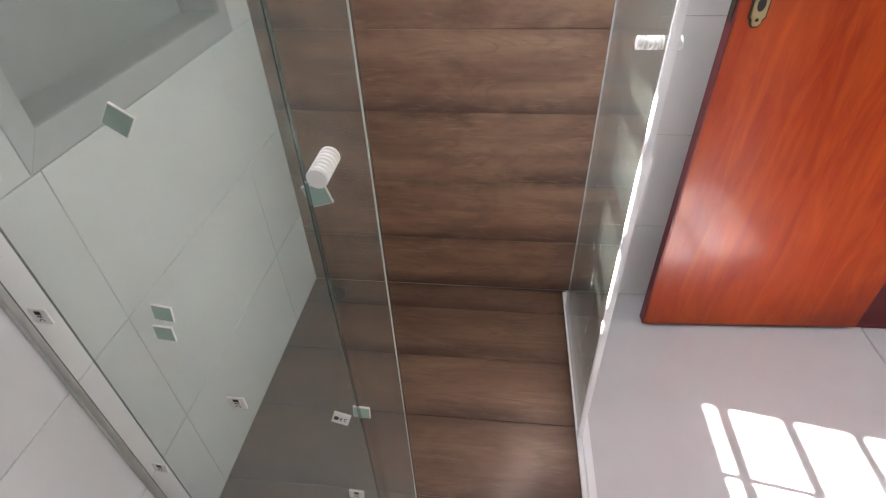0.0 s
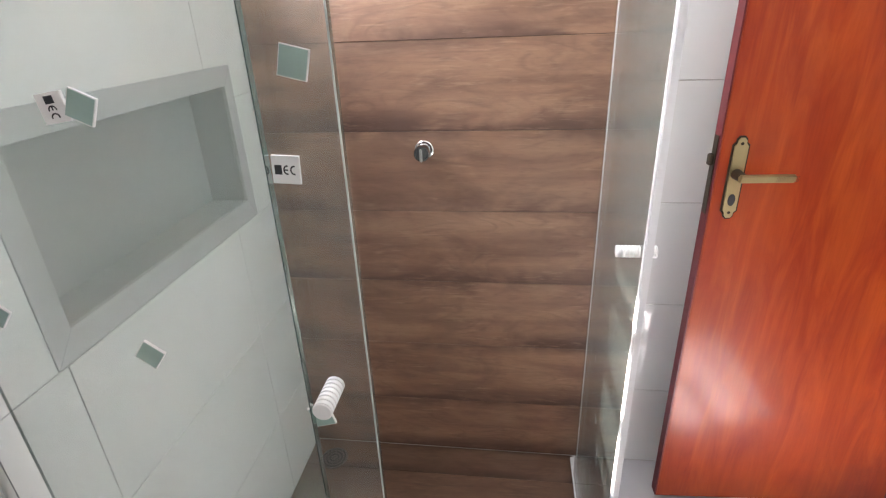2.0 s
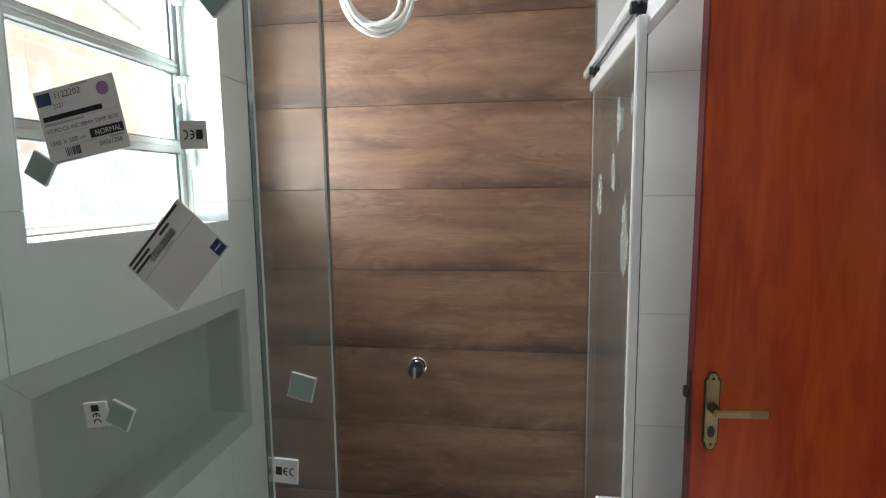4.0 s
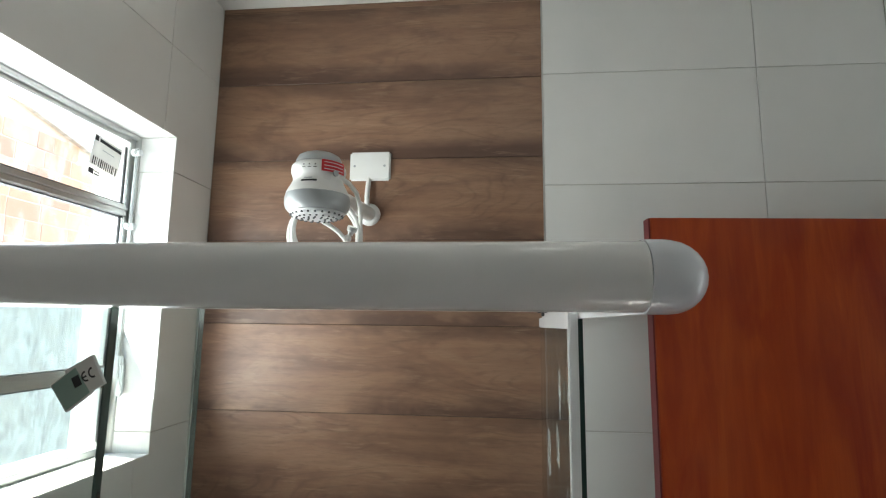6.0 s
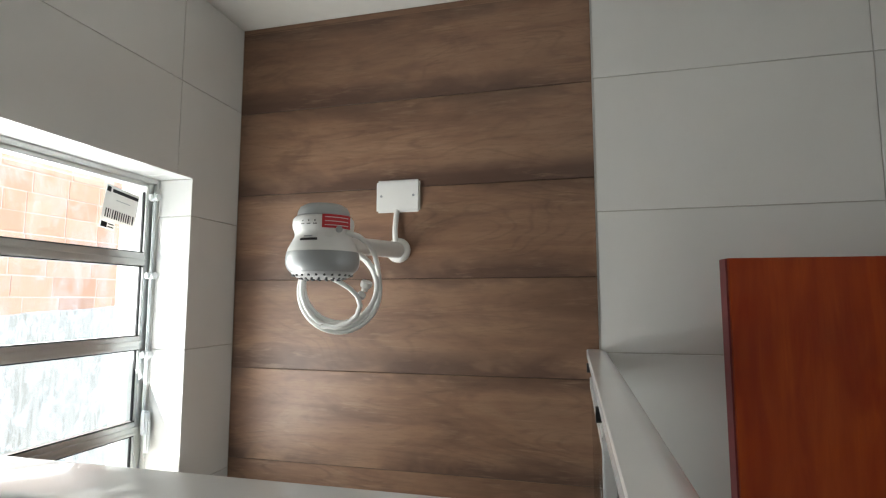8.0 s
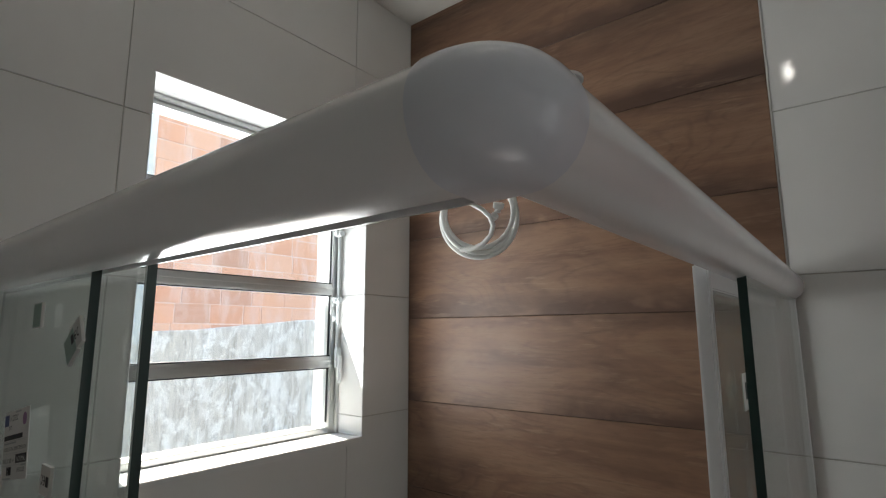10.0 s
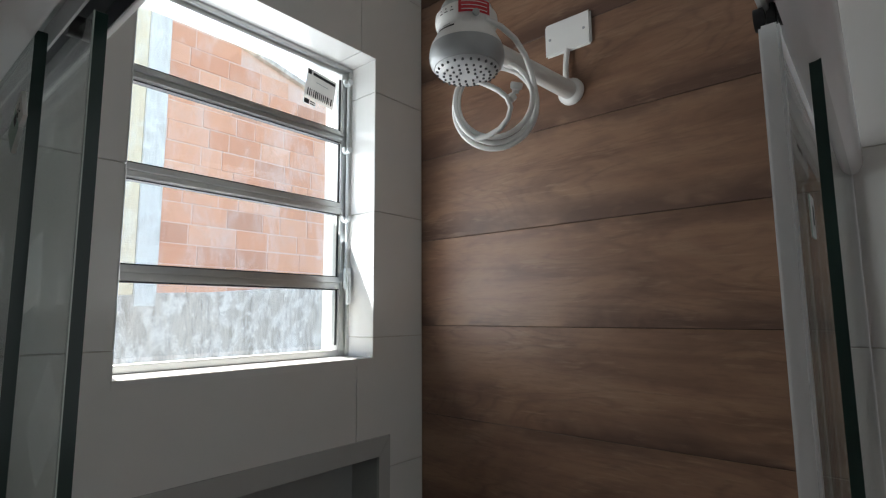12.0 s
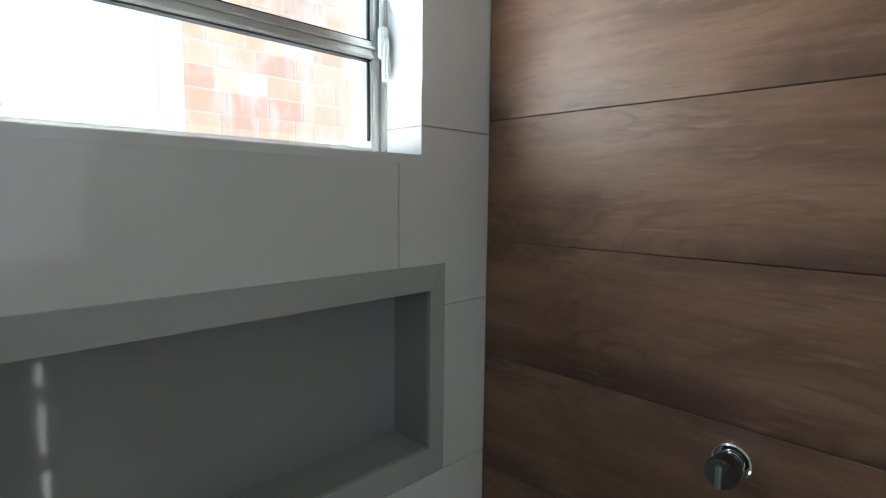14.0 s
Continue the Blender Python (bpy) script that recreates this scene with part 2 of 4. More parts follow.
def lime_smears(nt, c, amount):
    # whitish runs of lime and mortar that pass over bricks and joints alike
    geo, mp = nt.nodes.new("ShaderNodeNewGeometry"), nt.nodes.new("ShaderNodeMapping")
    nt.links.new(geo.outputs["Position"], mp.inputs["Vector"])
    mp.inputs["Scale"].default_value = (1.0, 2.6, 1.0)
    run, spot = noise_tex(nt, mp.outputs[0], 1.9, 6, 0.66, 0.6), noise_tex(nt, geo.outputs["Position"], 7.0, 6, 0.7, 0.3)
    c = mix_color(nt, mapped(nt, run, 0.48, 0.70, 0.0, amount), c, (0.86, 0.74, 0.66))
    return mix_color(nt, mapped(nt, spot, 0.62, 0.72, 0.0, amount * 0.8), c, (0.84, 0.78, 0.72))


def clay_brick():
    m, nt, b = material("clay_brick")
    info = nt.nodes.new("ShaderNodeObjectInfo")
    v = coords(nt, (1, 1, 1), 4.0)
    fine, patch = noise_tex(nt, v, 30, 5), noise_tex(nt, v, 5, 4)
    r = ramp(nt, [(0.0, (0.62, 0.34, 0.22)), (0.06, (0.69, 0.36, 0.23)), (0.12, (0.76, 0.37, 0.22)), (0.5, (0.83, 0.43, 0.26)), (1.0, (0.86, 0.50, 0.33))])
    nt.links.new(info.outputs["Random"], r.inputs[0])
    c = mix_color(nt, mapped(nt, patch, 0.55, 0.75, 0, 0.30), r.outputs[0], (0.70, 0.50, 0.38))
    c = mix_color(nt, mapped(nt, fine, 0.45, 0.75, 0, 0.30), c, (0.62, 0.29, 0.16))
    nt.links.new(lime_smears(nt, c, 0.45), b.inputs["Base Color"])
    b.inputs["Roughness"].default_value = 0.9
    bump(nt, b, fine, 0.4, 0.004)
    return m


def mortar_mix():
    m, nt, b = material("mortar")
    v = coords(nt)
    c = mix_color(nt, mapped(nt, noise_tex(nt, v, 9.0, 5), 0.35, 0.65), (0.85, 0.62, 0.49), (0.80, 0.52, 0.38))
    nt.links.new(lime_smears(nt, c, 0.6), b.inputs["Base Color"])
    b.inputs["Roughness"].default_value = 0.95
    bump(nt, b, noise_tex(nt, v, 40, 4), 0.5, 0.004)
    return m


def thin_paper():
    # paper on a window pane: daylight comes through it
    m, nt, b = material("backlit_paper")
    thin, mix = nt.nodes.new("ShaderNodeBsdfTranslucent"), nt.nodes.new("ShaderNodeMixShader")
    tone = ramp(nt, [(0.3, (0.72, 0.71, 0.69)), (0.7, (0.80, 0.79, 0.77))])
    nt.links.new(noise_tex(nt, coords(nt), 30.0, 4), tone.inputs[0])
    nt.links.new(tone.outputs[0], b.inputs["Base Color"])
    nt.links.new(tone.outputs[0], thin.inputs[0])
    b.inputs["Roughness"].default_value = 0.75
    mix.inputs[0].default_value = 0.3
    nt.links.new(b.outputs[0], mix.inputs[1])
    nt.links.new(thin.outputs[0], mix.inputs[2])
    nt.links.new(mix.outputs[0], nt.nodes["Material Output"].inputs[0])
    return m


M_WOOD = wood_tile("wood_look_porcelain", 0.80)
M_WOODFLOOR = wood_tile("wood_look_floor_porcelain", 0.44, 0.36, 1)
M_WHITE = white_tile("white_glazed_tile")
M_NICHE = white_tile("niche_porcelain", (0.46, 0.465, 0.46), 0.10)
# same porcelain, with the recess's shade put into a darker colour
M_NICHESHADED = white_tile("shaded_niche_porcelain", (0.34, 0.345, 0.34), 0.06)
M_FLOOR = white_tile("grey_floor_porcelain", (0.56, 0.545, 0.56), 0.33, 0.0)
M_GROUT = plain("grout", (0.54, 0.52, 0.49), 0.9, bumps=0.3)
M_GROUT_DARK = plain("brown_grout", (0.05, 0.032, 0.022), 0.9, bumps=0.3)
M_PAINT = plain("white_ceiling_paint", (0.80, 0.79, 0.75), 0.85, spread=0.06, bumps=0.15)
M_RAIL = plain("white_lacquered_aluminium", (0.87, 0.875, 0.88), 0.20, spread=0.03, coat=0.4)
M_TRACK = plain("dark_grey_track", (0.085, 0.09, 0.10), 0.4, 0.3)
# chrome with dark reflections put into its colour; also serves the dark screw
M_DARKCHROME = plain("shadowed_chrome", (0.30, 0.31, 0.33), 0.12, 1.0, spread=0.10)
M_NOZZLE = plain("dark_grey_rubber", (0.07, 0.075, 0.08), 0.6)
M_ALU = plain("brushed_aluminium", (0.60, 0.61, 0.60), 0.34, 0.9, spread=0.10)
M_CHROME = plain("chrome", (0.82, 0.83, 0.84), 0.07, 1.0, spread=0.04)
M_BLACK = plain("black_rubber", (0.012, 0.012, 0.013), 0.5)
M_PLASTIC = plain("white_plastic", (0.80, 0.80, 0.78), 0.28, spread=0.04, coat=0.2)
M_CAP = plain("bluish_white_plastic", (0.76, 0.79, 0.85), 0.25, spread=0.04, coat=0.3)
M_GREYPLASTIC = plain("silver_grey_plastic", (0.40, 0.42, 0.43), 0.3, 0.15, spread=0.06, coat=0.2)
M_CLEARPLASTIC = plain("clear_plastic", (0.78, 0.82, 0.84), 0.12, spread=0.05)
M_SPRAY = plain("pale_grey_plastic", (0.60, 0.62, 0.63), 0.3, spread=0.05, coat=0.2)
M_RED = plain("red_label", (0.55, 0.02, 0.03), 0.4)
M_INK = plain("black_ink", (0.015, 0.015, 0.018), 0.6)
M_BLUE = plain("dark_blue_ink", (0.02, 0.04, 0.16), 0.5)
M_PURPLE = plain("purple_ink", (0.36, 0.20, 0.36), 0.6)
M_PAPER = plain("white_paper", (0.76, 0.75, 0.73), 0.75, spread=0.05)
M_PAD = plain("white_foam_pad", (0.74, 0.73, 0.71), 0.8, spread=0.05)
M_PADBACK = plain("grey_green_adhesive", (0.30, 0.42, 0.37), 0.5, spread=0.07)
M_BRASS = plain("antique_brass", (0.46, 0.38, 0.20), 0.28, 0.95, spread=0.25)
M_DARKBRASS = plain("darkened_brass", (0.05, 0.035, 0.02), 0.4, 0.6)
M_DOOR = varnished_door()
M_DOOREDGE = plain("dark_red_door_edge", (0.14, 0.014, 0.018), 0.5, spread=0.25)
M_GLASS = glass_pane("shower_glass", (0.955, 0.978, 0.970), film=0.042)
M_SIDEGLASS = glass_pane("side_glass", (0.955, 0.978, 0.966), film=0.006)
M_WINGLASS = glass_pane("window_glass", (0.97, 0.98, 0.98))
M_GLASSEDGE = polished_edge()
# pale green that paints the light gathered in a cut glass edge
M_LITEDGE = plain("lit_glass_edge", (0.60, 0.68, 0.64), 0.15, spread=0.35, coat=0.4)
M_SMEAR = thin_film("white_splash_residue", (0.70, 0.74, 0.70), 0.28)
M_BRICK = clay_brick()
M_MORTAR = mortar_mix()
M_THINPAPER = thin_paper()
M_PLASTER = stained_plaster("stained_grey_plaster", (0.70, 0.61, 0.49), (0.36, 0.30, 0.23), (0.90, 0.83, 0.72))
M_RENDER = stained_plaster("whitish_render", (0.80, 0.76, 0.67), (0.60, 0.55, 0.46), (0.88, 0.85, 0.77))
M_OCHRE = stained_plaster("ochre_plaster", (0.88, 0.74, 0.50), (0.74, 0.60, 0.40), (0.90, 0.81, 0.64))
M_GROUND = plain("concrete_ground", (0.55, 0.52, 0.47), 0.9, spread=0.3, scale=4, bumps=0.5)
M_DRAIN = plain("drain_metal", (0.16, 0.15, 0.14), 0.35, 0.9, spread=0.3)
M_BULB, _nt, _b = material("lit_bulb")
_b.inputs["Emission Color"].default_value = (1.0, 0.97, 0.92, 1)
_b.inputs["Emission Strength"].default_value = BULB_STRENGTH

# ---- mesh helpers ----


def box(bm, x0, x1, y0, y1, z0, z1, bevel=0.0):
    r = bmesh.ops.create_cube(bm, size=1.0)
    for v in r["verts"]:
        v.co = Vector(((x0 + x1) / 2 + v.co.x * (x1 - x0), (y0 + y1) / 2 + v.co.y * (y1 - y0), (z0 + z1) / 2 + v.co.z * (z1 - z0)))
    if bevel:
        edges = list({e for v in r["verts"] for e in v.link_edges})
        bmesh.ops.bevel(bm, geom=edges, offset=bevel, segments=2, affect="EDGES", clamp_overlap=True)


def tube(bm, a, b, r0, r1=None, seg=24, cap=True):
    r1 = r0 if r1 is None else r1
    a, b = Vector(a), Vector(b)
    m = Matrix.Translation((a + b) / 2) @ (b - a).to_track_quat("Z", "Y").to_matrix().to_4x4()
    bmesh.ops.create_cone(bm, cap_ends=cap, segments=seg, radius1=r0, radius2=r1, depth=(b - a).length, matrix=m)


def lathe(bm, profile, origin, axis=(0, 0, 1), seg=40):
    q = Vector(axis).to_track_quat("Z", "Y")
    rings = []
    for r, h in profile:
        rings.append([bm.verts.new(Vector(origin) + q @ Vector((r * math.cos(2 * math.pi * i / seg), r * math.sin(2 * math.pi * i / seg), h))) for i in range(seg)])
    for p, n in zip(rings, rings[1:]):
        for i in range(seg):
            bm.faces.new((p[i], p[(i + 1) % seg], n[(i + 1) % seg], n[i]))
    for ring in (rings[0], rings[-1]):
        bm.faces.new(ring)


def sweep(bm, points, radius, seg=10):
    pts = [Vector(p) for p in points]
    rings, up = [], Vector((0.3, 0.8, 0.5)).normalized()
    for i, p in enumerate(pts):
        d = (pts[min(i + 1, len(pts) - 1)] - pts[max(i - 1, 0)]).normalized()
        side = d.cross(up).normalized()
        up = side.cross(d).normalized()
        rings.append([bm.verts.new(p + radius * (math.cos(2 * math.pi * k / seg) * side + math.sin(2 * math.pi * k / seg) * up)) for k in range(seg)])
    for p, n in zip(rings, rings[1:]):
        for k in range(seg):
            bm.faces.new((p[k], p[(k + 1) % seg], n[(k + 1) % seg], n[k]))
    bm.faces.new(rings[0]), bm.faces.new(rings[-1])


def extrude_profile(bm, profile, place, length):
    # profile of (u, v) pairs; place(u, v, s) gives the point at s along the length
    a = [bm.verts.new(place(u, v, 0.0)) for u, v in profile]
    b = [bm.verts.new(place(u, v, length)) for u, v in profile]
    n = len(profile)
    for i in range(n):
        bm.faces.new((a[i], a[(i + 1) % n], b[(i + 1) % n], b[i]))
    bm.faces.new(a), bm.faces.new(b)


def mesh_of(name, bm, mat, smooth=True):
    bmesh.ops.recalc_face_normals(bm, faces=bm.faces)
    me = bpy.data.meshes.new(name)
    bm.to_mesh(me)
    bm.free()
    me.materials.append(mat)
    if smooth:
        me.polygons.foreach_set("use_smooth", [True] * len(me.polygons))
        me.set_sharp_from_angle(angle=radians(35))
    return me


def part(name, bm, mat, parent, label="", smooth=True):
    ob = new(name, mesh_of(name, bm, mat, smooth))
    ob.parent = parent
    if label:
        ob["label"] = label
    return ob


def whole(name, bm, mat, label, category, group="", kind="", smooth=True):
    return tagged(new(name, mesh_of(name, bm, mat, smooth)), label, category, group, kind)


def thing(name, label, category, at=(0, 0, 0), group="", kind=""):
    ob = tagged(new(name), label, category, group, kind)
    ob.location = at
    ob.empty_display_size = 0.05
    return ob


def boxes(*specs, bevel=0.0):
    bm = bmesh.new()
    for s in specs:
        box(bm, *s, bevel)
    return bm


def minus(rects, hole):
    # rectangles (u0, u1, v0, v1) with one hole cut out of them
    h0, h1, k0, k1 = hole
    out = []
    for u0, u1, v0, v1 in rects:
        if h0 >= u1 or h1 <= u0 or k0 >= v1 or k1 <= v0:
            out.append((u0, u1, v0, v1))
            continue
        if u0 < h0:
            out.append((u0, h0, v0, v1))
        if h1 < u1:
            out.append((h1, u1, v0, v1))
        a, b = max(u0, h0), min(u1, h1)
        if v0 < k0:
            out.append((a, b, v0, k0))
        if k1 < v1:
            out.append((a, b, k1, v1))
    return out


def tile_bm(rects, axis, face, out, depth=0.006, chamfer=0.0008):
    # shallow slabs on a plane: axis names its normal, face its place, out which way it faces
    bm = bmesh.new()
    for u0, u1, v0, v1 in rects:
        rows = []
        for d, inset in ((-depth, 0.0), (-chamfer, 0.0), (0.0, chamfer)) if chamfer else ((-depth, 0.0), (0.0, 0.0)):
            ring = []
            for u, v in ((u0 + inset, v0 + inset), (u1 - inset, v0 + inset), (u1 - inset, v1 - inset), (u0 + inset, v1 - inset)):
                w = face + out * d
                ring.append(bm.verts.new({"x": (w, u, v), "y": (u, w, v), "z": (u, v, w)}[axis]))
            rows.append(ring)
        for p, n in zip(rows, rows[1:]):
            for i in range(4):
                bm.faces.new((p[i], p[(i + 1) % 4], n[(i + 1) % 4], n[i]))
        bm.faces.new(rows[-1])
    return bm

# ---- the room's shell ----
RIGHT, REAR, CEIL, WOOD_W = 1.85, -2.0, 2.776, 0.944
GAP = 0.0010
WIN = (-0.750, -0.175, 1.525, 2.310)          # y0, y1, z0, z1 of the opening
NICHE = (-0.818, -0.119, 0.9425, 1.337)        # outer edge of the niche's frame
NICHE_IN = (-0.772, -0.156, 0.996, 1.290)
NICHE_HOLE = (-0.785, -0.143, 0.983, 1.303)
DOORWAY = (-0.92, -0.075, -0.03, 2.13)
ROWS_Z = [-0.016 + 0.3188 * k for k in range(10)]
PLANK_Z = [0.2173 + 0.2311 * (k - 1) for k in range(0, 13)]


def wall_bm(axis, w0, w1, rects):
    bm = bmesh.new()
    for u0, u1, v0, v1 in rects:
        if axis == "x":
            box(bm, w0, w1, u0, u1, v0, v1)
        else:
            box(bm, u0, u1, w0, w1, v0, v1)
    return bm


full_left = [(REAR - 0.15, 0.15, -0.02, CEIL)]
wall_west = whole("wall_west", wall_bm("x", -0.205, -0.003, minus(minus(full_left, WIN), NICHE_HOLE)), M_GROUT,
                  "tiled bathroom wall with a window and a niche", "wall", kind="structure", smooth=False)
wall_north = whole("wall_north", wall_bm("y", 0.003, 0.15, [(-0.003, RIGHT + 0.15, -0.02, CEIL)]), M_GROUT,
                   "shower wall of wood-look planks and white tiles", "wall", kind="structure", smooth=False)
wall_east = whole("wall_east", wall_bm("x", RIGHT + 0.003, RIGHT + 0.15, minus([(REAR, 0.0, -0.02, CEIL)], DOORWAY)), M_GROUT,
                  "white tiled wall with the doorway", "wall", kind="structure", smooth=False)
# out of view; placed close so it bounces more light towards the rail
wall_south = whole("wall_south", wall_bm("y", REAR - 0.15, REAR - 0.003, [(-0.003, RIGHT + 0.15, -0.02, CEIL)]), M_GROUT,
                   "unseen white tiled wall facing the shower", "wall", kind="structure", smooth=False)
whole("ceiling", boxes((-0.25, RIGHT + 0.15, REAR - 0.15, 0.15, CEIL, CEIL + 0.12)), M_PAINT, "plain white painted ceiling", "ceiling", kind="structure", smooth=False)
floor = whole("floor", boxes((-0.25, RIGHT + 0.15, REAR - 0.15, 0.15, -0.15, -0.003)), M_GROUT, "grey porcelain bathroom floor with a wood-look shower tray", "floor", kind="structure", smooth=False)

# the hall behind the doorway, out of view and closed in with plain walls
whole("wall_hall", wall_bm("x", 3.2, 3.3, [(REAR, 0.9, -0.02, CEIL)]), M_PAINT, "plain white hall wall", "wall", kind="structure", smooth=False)
whole("wall_hall_north", wall_bm("y", 0.9, 1.0, [(RIGHT + 0.15, 3.3, -0.02, CEIL)]), M_PAINT, "plain white hall wall", "wall", kind="structure", smooth=False)
whole("wall_hall_south", wall_bm("y", REAR - 0.1, REAR, [(RIGHT + 0.15, 3.3, -0.02, CEIL)]), M_PAINT, "plain white hall wall", "wall", kind="structure", smooth=False)
whole("wall_hall_west", wall_bm("x", RIGHT + 0.05, RIGHT + 0.15, [(0.15, 0.9, -0.02, CEIL)]), M_PAINT, "plain white hall wall", "wall", kind="structure", smooth=False)
whole("floor_hall", boxes((RIGHT + 0.15, 3.3, REAR - 0.1, 1.0, -0.15, -0.004)), M_FLOOR, "grey hall floor", "floor", kind="structure", smooth=False)
whole("ceiling_hall", boxes((RIGHT + 0.15, 3.3, REAR - 0.1, 1.0, CEIL, CEIL + 0.12)), M_PAINT, "white hall ceiling", "ceiling", kind="structure", smooth=False)

# ---- niche in the west wall ----
niche = thing("niche", "recessed shower niche lined and framed in light grey porcelain", "niche", kind="structure")
n0, n1, k0, k1 = NICHE_IN
DEEP = -0.098
# back and sides take the darker porcelain that paints in the niche's shade
part("niche_back", boxes((DEEP - 0.01, DEEP, n0 - 0.012, n1 + 0.012, k0 - 0.012, k1 + 0.012)), M_NICHESHADED, niche)
part("niche_bottom", boxes((DEEP, -0.0062, n0, n1, k0 - 0.012, k0)), M_NICHESHADED, niche)
part("niche_top", boxes((DEEP, -0.0062, n0, n1, k1, k1 + 0.012)), M_NICHESHADED, niche)
part("niche_side", boxes((DEEP, -0.0062, n0 - 0.012, n0, k0, k1)), M_NICHESHADED, niche)
part("niche_side", boxes((DEEP, -0.0062, n1, n1 + 0.012, k0, k1)), M_NICHESHADED, niche)
m0, m1, l0, l1 = NICHE


def mitre(quad):
    # one mitred strip of the niche's frame, a shade proud of the tiles
    bm = bmesh.new()
    back = [bm.verts.new((-0.006, y, z)) for y, z in quad]
    front = [bm.verts.new((0.003, y, z)) for y, z in quad]
    for i in range(4):
        bm.faces.new((back[i], back[(i + 1) % 4], front[(i + 1) % 4], front[i]))
    bm.faces.new(front), bm.faces.new(back)
    bmesh.ops.bevel(bm, geom=[e for e in bm.edges if all(v.co.x > 0 for v in e.verts)], offset=0.0009, segments=1, affect="EDGES")
    return bm


for quad in (((m0, l0), (m1, l0), (n1, k0), (n0, k0)), ((m0, l1), (m1, l1), (n1, k1), (n0, k1)),
             ((m0, l0), (n0, k0), (n0, k1), (m0, l1)), ((m1, l0), (n1, k0), (n1, k1), (m1, l1))):
    part("niche_frame", mitre(quad), M_NICHE, niche)

# ---- window ----
window_1 = thing("window_1", "aluminium window of four stacked top-hung panes, shut", "window", kind="structure")
w0, w1, v0, v1 = WIN
FX0, FX1 = -0.135, -0.105
bm = boxes((FX0, FX1, w0, w0 + 0.028, v0 + 0.004, v1 - 0.004), (FX0, FX1, w1 - 0.028, w1, v0 + 0.004, v1 - 0.004),
           (FX0, FX1, w0 + 0.028, w1 - 0.028, v0 + 0.004, v0 + 0.020), (FX0, FX1, w0 + 0.028, w1 - 0.028, v1 - 0.024, v1 - 0.004), bevel=0.002)
part("window_frame", bm, M_ALU, window_1)
part("frame_lip", boxes((FX1, FX1 + 0.012, w0, w0 + 0.010, v0 + 0.004, v1 - 0.004), (FX1, FX1 + 0.012, w1 - 0.010, w1, v0 + 0.004, v1 - 0.004),
                        (FX1, FX1 + 0.012, w0 + 0.010, w1 - 0.010, v1 - 0.014, v1 - 0.004), bevel=0.0015), M_ALU, window_1)
BARS = (1.716, 1.913, 2.110)
for z in BARS:
    bm = boxes((FX0 + 0.012, FX1 + 0.002, w0 + 0.028, w1 - 0.028, z - 0.015, z + 0.015), bevel=0.0015)
    box(bm, FX1 + 0.002, FX1 + 0.006, w0 + 0.026, w1 - 0.026, z - 0.013, z - 0.007, 0.001)
    box(bm, FX1 + 0.002, FX1 + 0.009, w0 + 0.026, w1 - 0.026, z + 0.000, z + 0.005, 0.001)
    bar = part("window_bar", bm, M_ALU, window_1)
    part("gasket", boxes((FX1 - 0.018, FX1 - 0.002, w0 + 0.028, w1 - 0.028, z + 0.0155, z + 0.018), (FX1 - 0.018, FX1 - 0.002, w0 + 0.028, w1 - 0.028, z - 0.018, z - 0.0155)), M_BLACK, bar)
edges_z = [v0 + 0.020, *BARS, v1 - 0.024]
for a, b in zip(edges_z, edges_z[1:]):
    a, b = a + 0.012, b - 0.012
    pane = part("pane", boxes((-0.122, -0.118, w0 + 0.027, w1 - 0.027, a, b)), M_WINGLASS, window_1, smooth=False)
    pane.visible_shadow = False
    part("gasket", boxes((-0.117, -0.112, w1 - 0.031, w1 - 0.0285, a, b), (-0.117, -0.112, w0 + 0.0285, w0 + 0.031, a, b)), M_BLACK, window_1)
# the winder: rod, catches and lever of clear plastic beside the jamb
part("winder_rod", boxes((-0.100, -0.093, w1 - 0.017, w1 - 0.009, 1.70, 2.275), bevel=0.002), M_CLEARPLASTIC, window_1, "clear plastic winder rod")
for z in (2.262, 2.072, 1.885):
    bm = bmesh.new()
    tube(bm, (-0.104, w1 - 0.017, z), (-0.082, w1 - 0.017, z), 0.009, 0.008, 16)
    box(bm, -0.100, -0.088, w1 - 0.032, w1 - 0.017, z - 0.006, z + 0.006, 0.002)
    part("catch", bm, M_CLEARPLASTIC, window_1)
bm = boxes((-0.096, -0.080, w1 - 0.024, w1 - 0.008, 1.700, 1.755), bevel=0.003)
box(bm, -0.088, -0.074, w1 - 0.021, w1 - 0.011, 1.660, 1.735, 0.003)
part("winder_lever", bm, M_CLEARPLASTIC, window_1)
# reveal: tiled jambs, head and sill
JX = -0.104


def reveal(name, rects, axis, face, out):
    for r in rects:
        part(name, tile_bm([r], axis, face, out, 0.003), M_WHITE, window_1, smooth=False)


cuts = [v0 + 0.003] + [z for z in ROWS_Z if v0 + 0.01 < z < v1] + [v1 - 0.003]
reveal("jamb_tile", [(JX, 0.0, a + GAP, b - GAP) for a, b in zip(cuts, cuts[1:])], "y", w1 - 0.003, -1)
reveal("jamb_tile", [(JX, 0.0, a + GAP, b - GAP) for a, b in zip(cuts, cuts[1:])], "y", w0 + 0.003, 1)
reveal("head_tile", [(JX, 0.0, w0, -0.229), (JX, 0.0, -0.227, w1)], "z", v1 - 0.003, -1)
part("window_sill", boxes((JX - 0.03, 0.001, w0, w1, v0 - 0.012, v0 + 0.004), bevel=0.0015), M_WHITE, window_1)
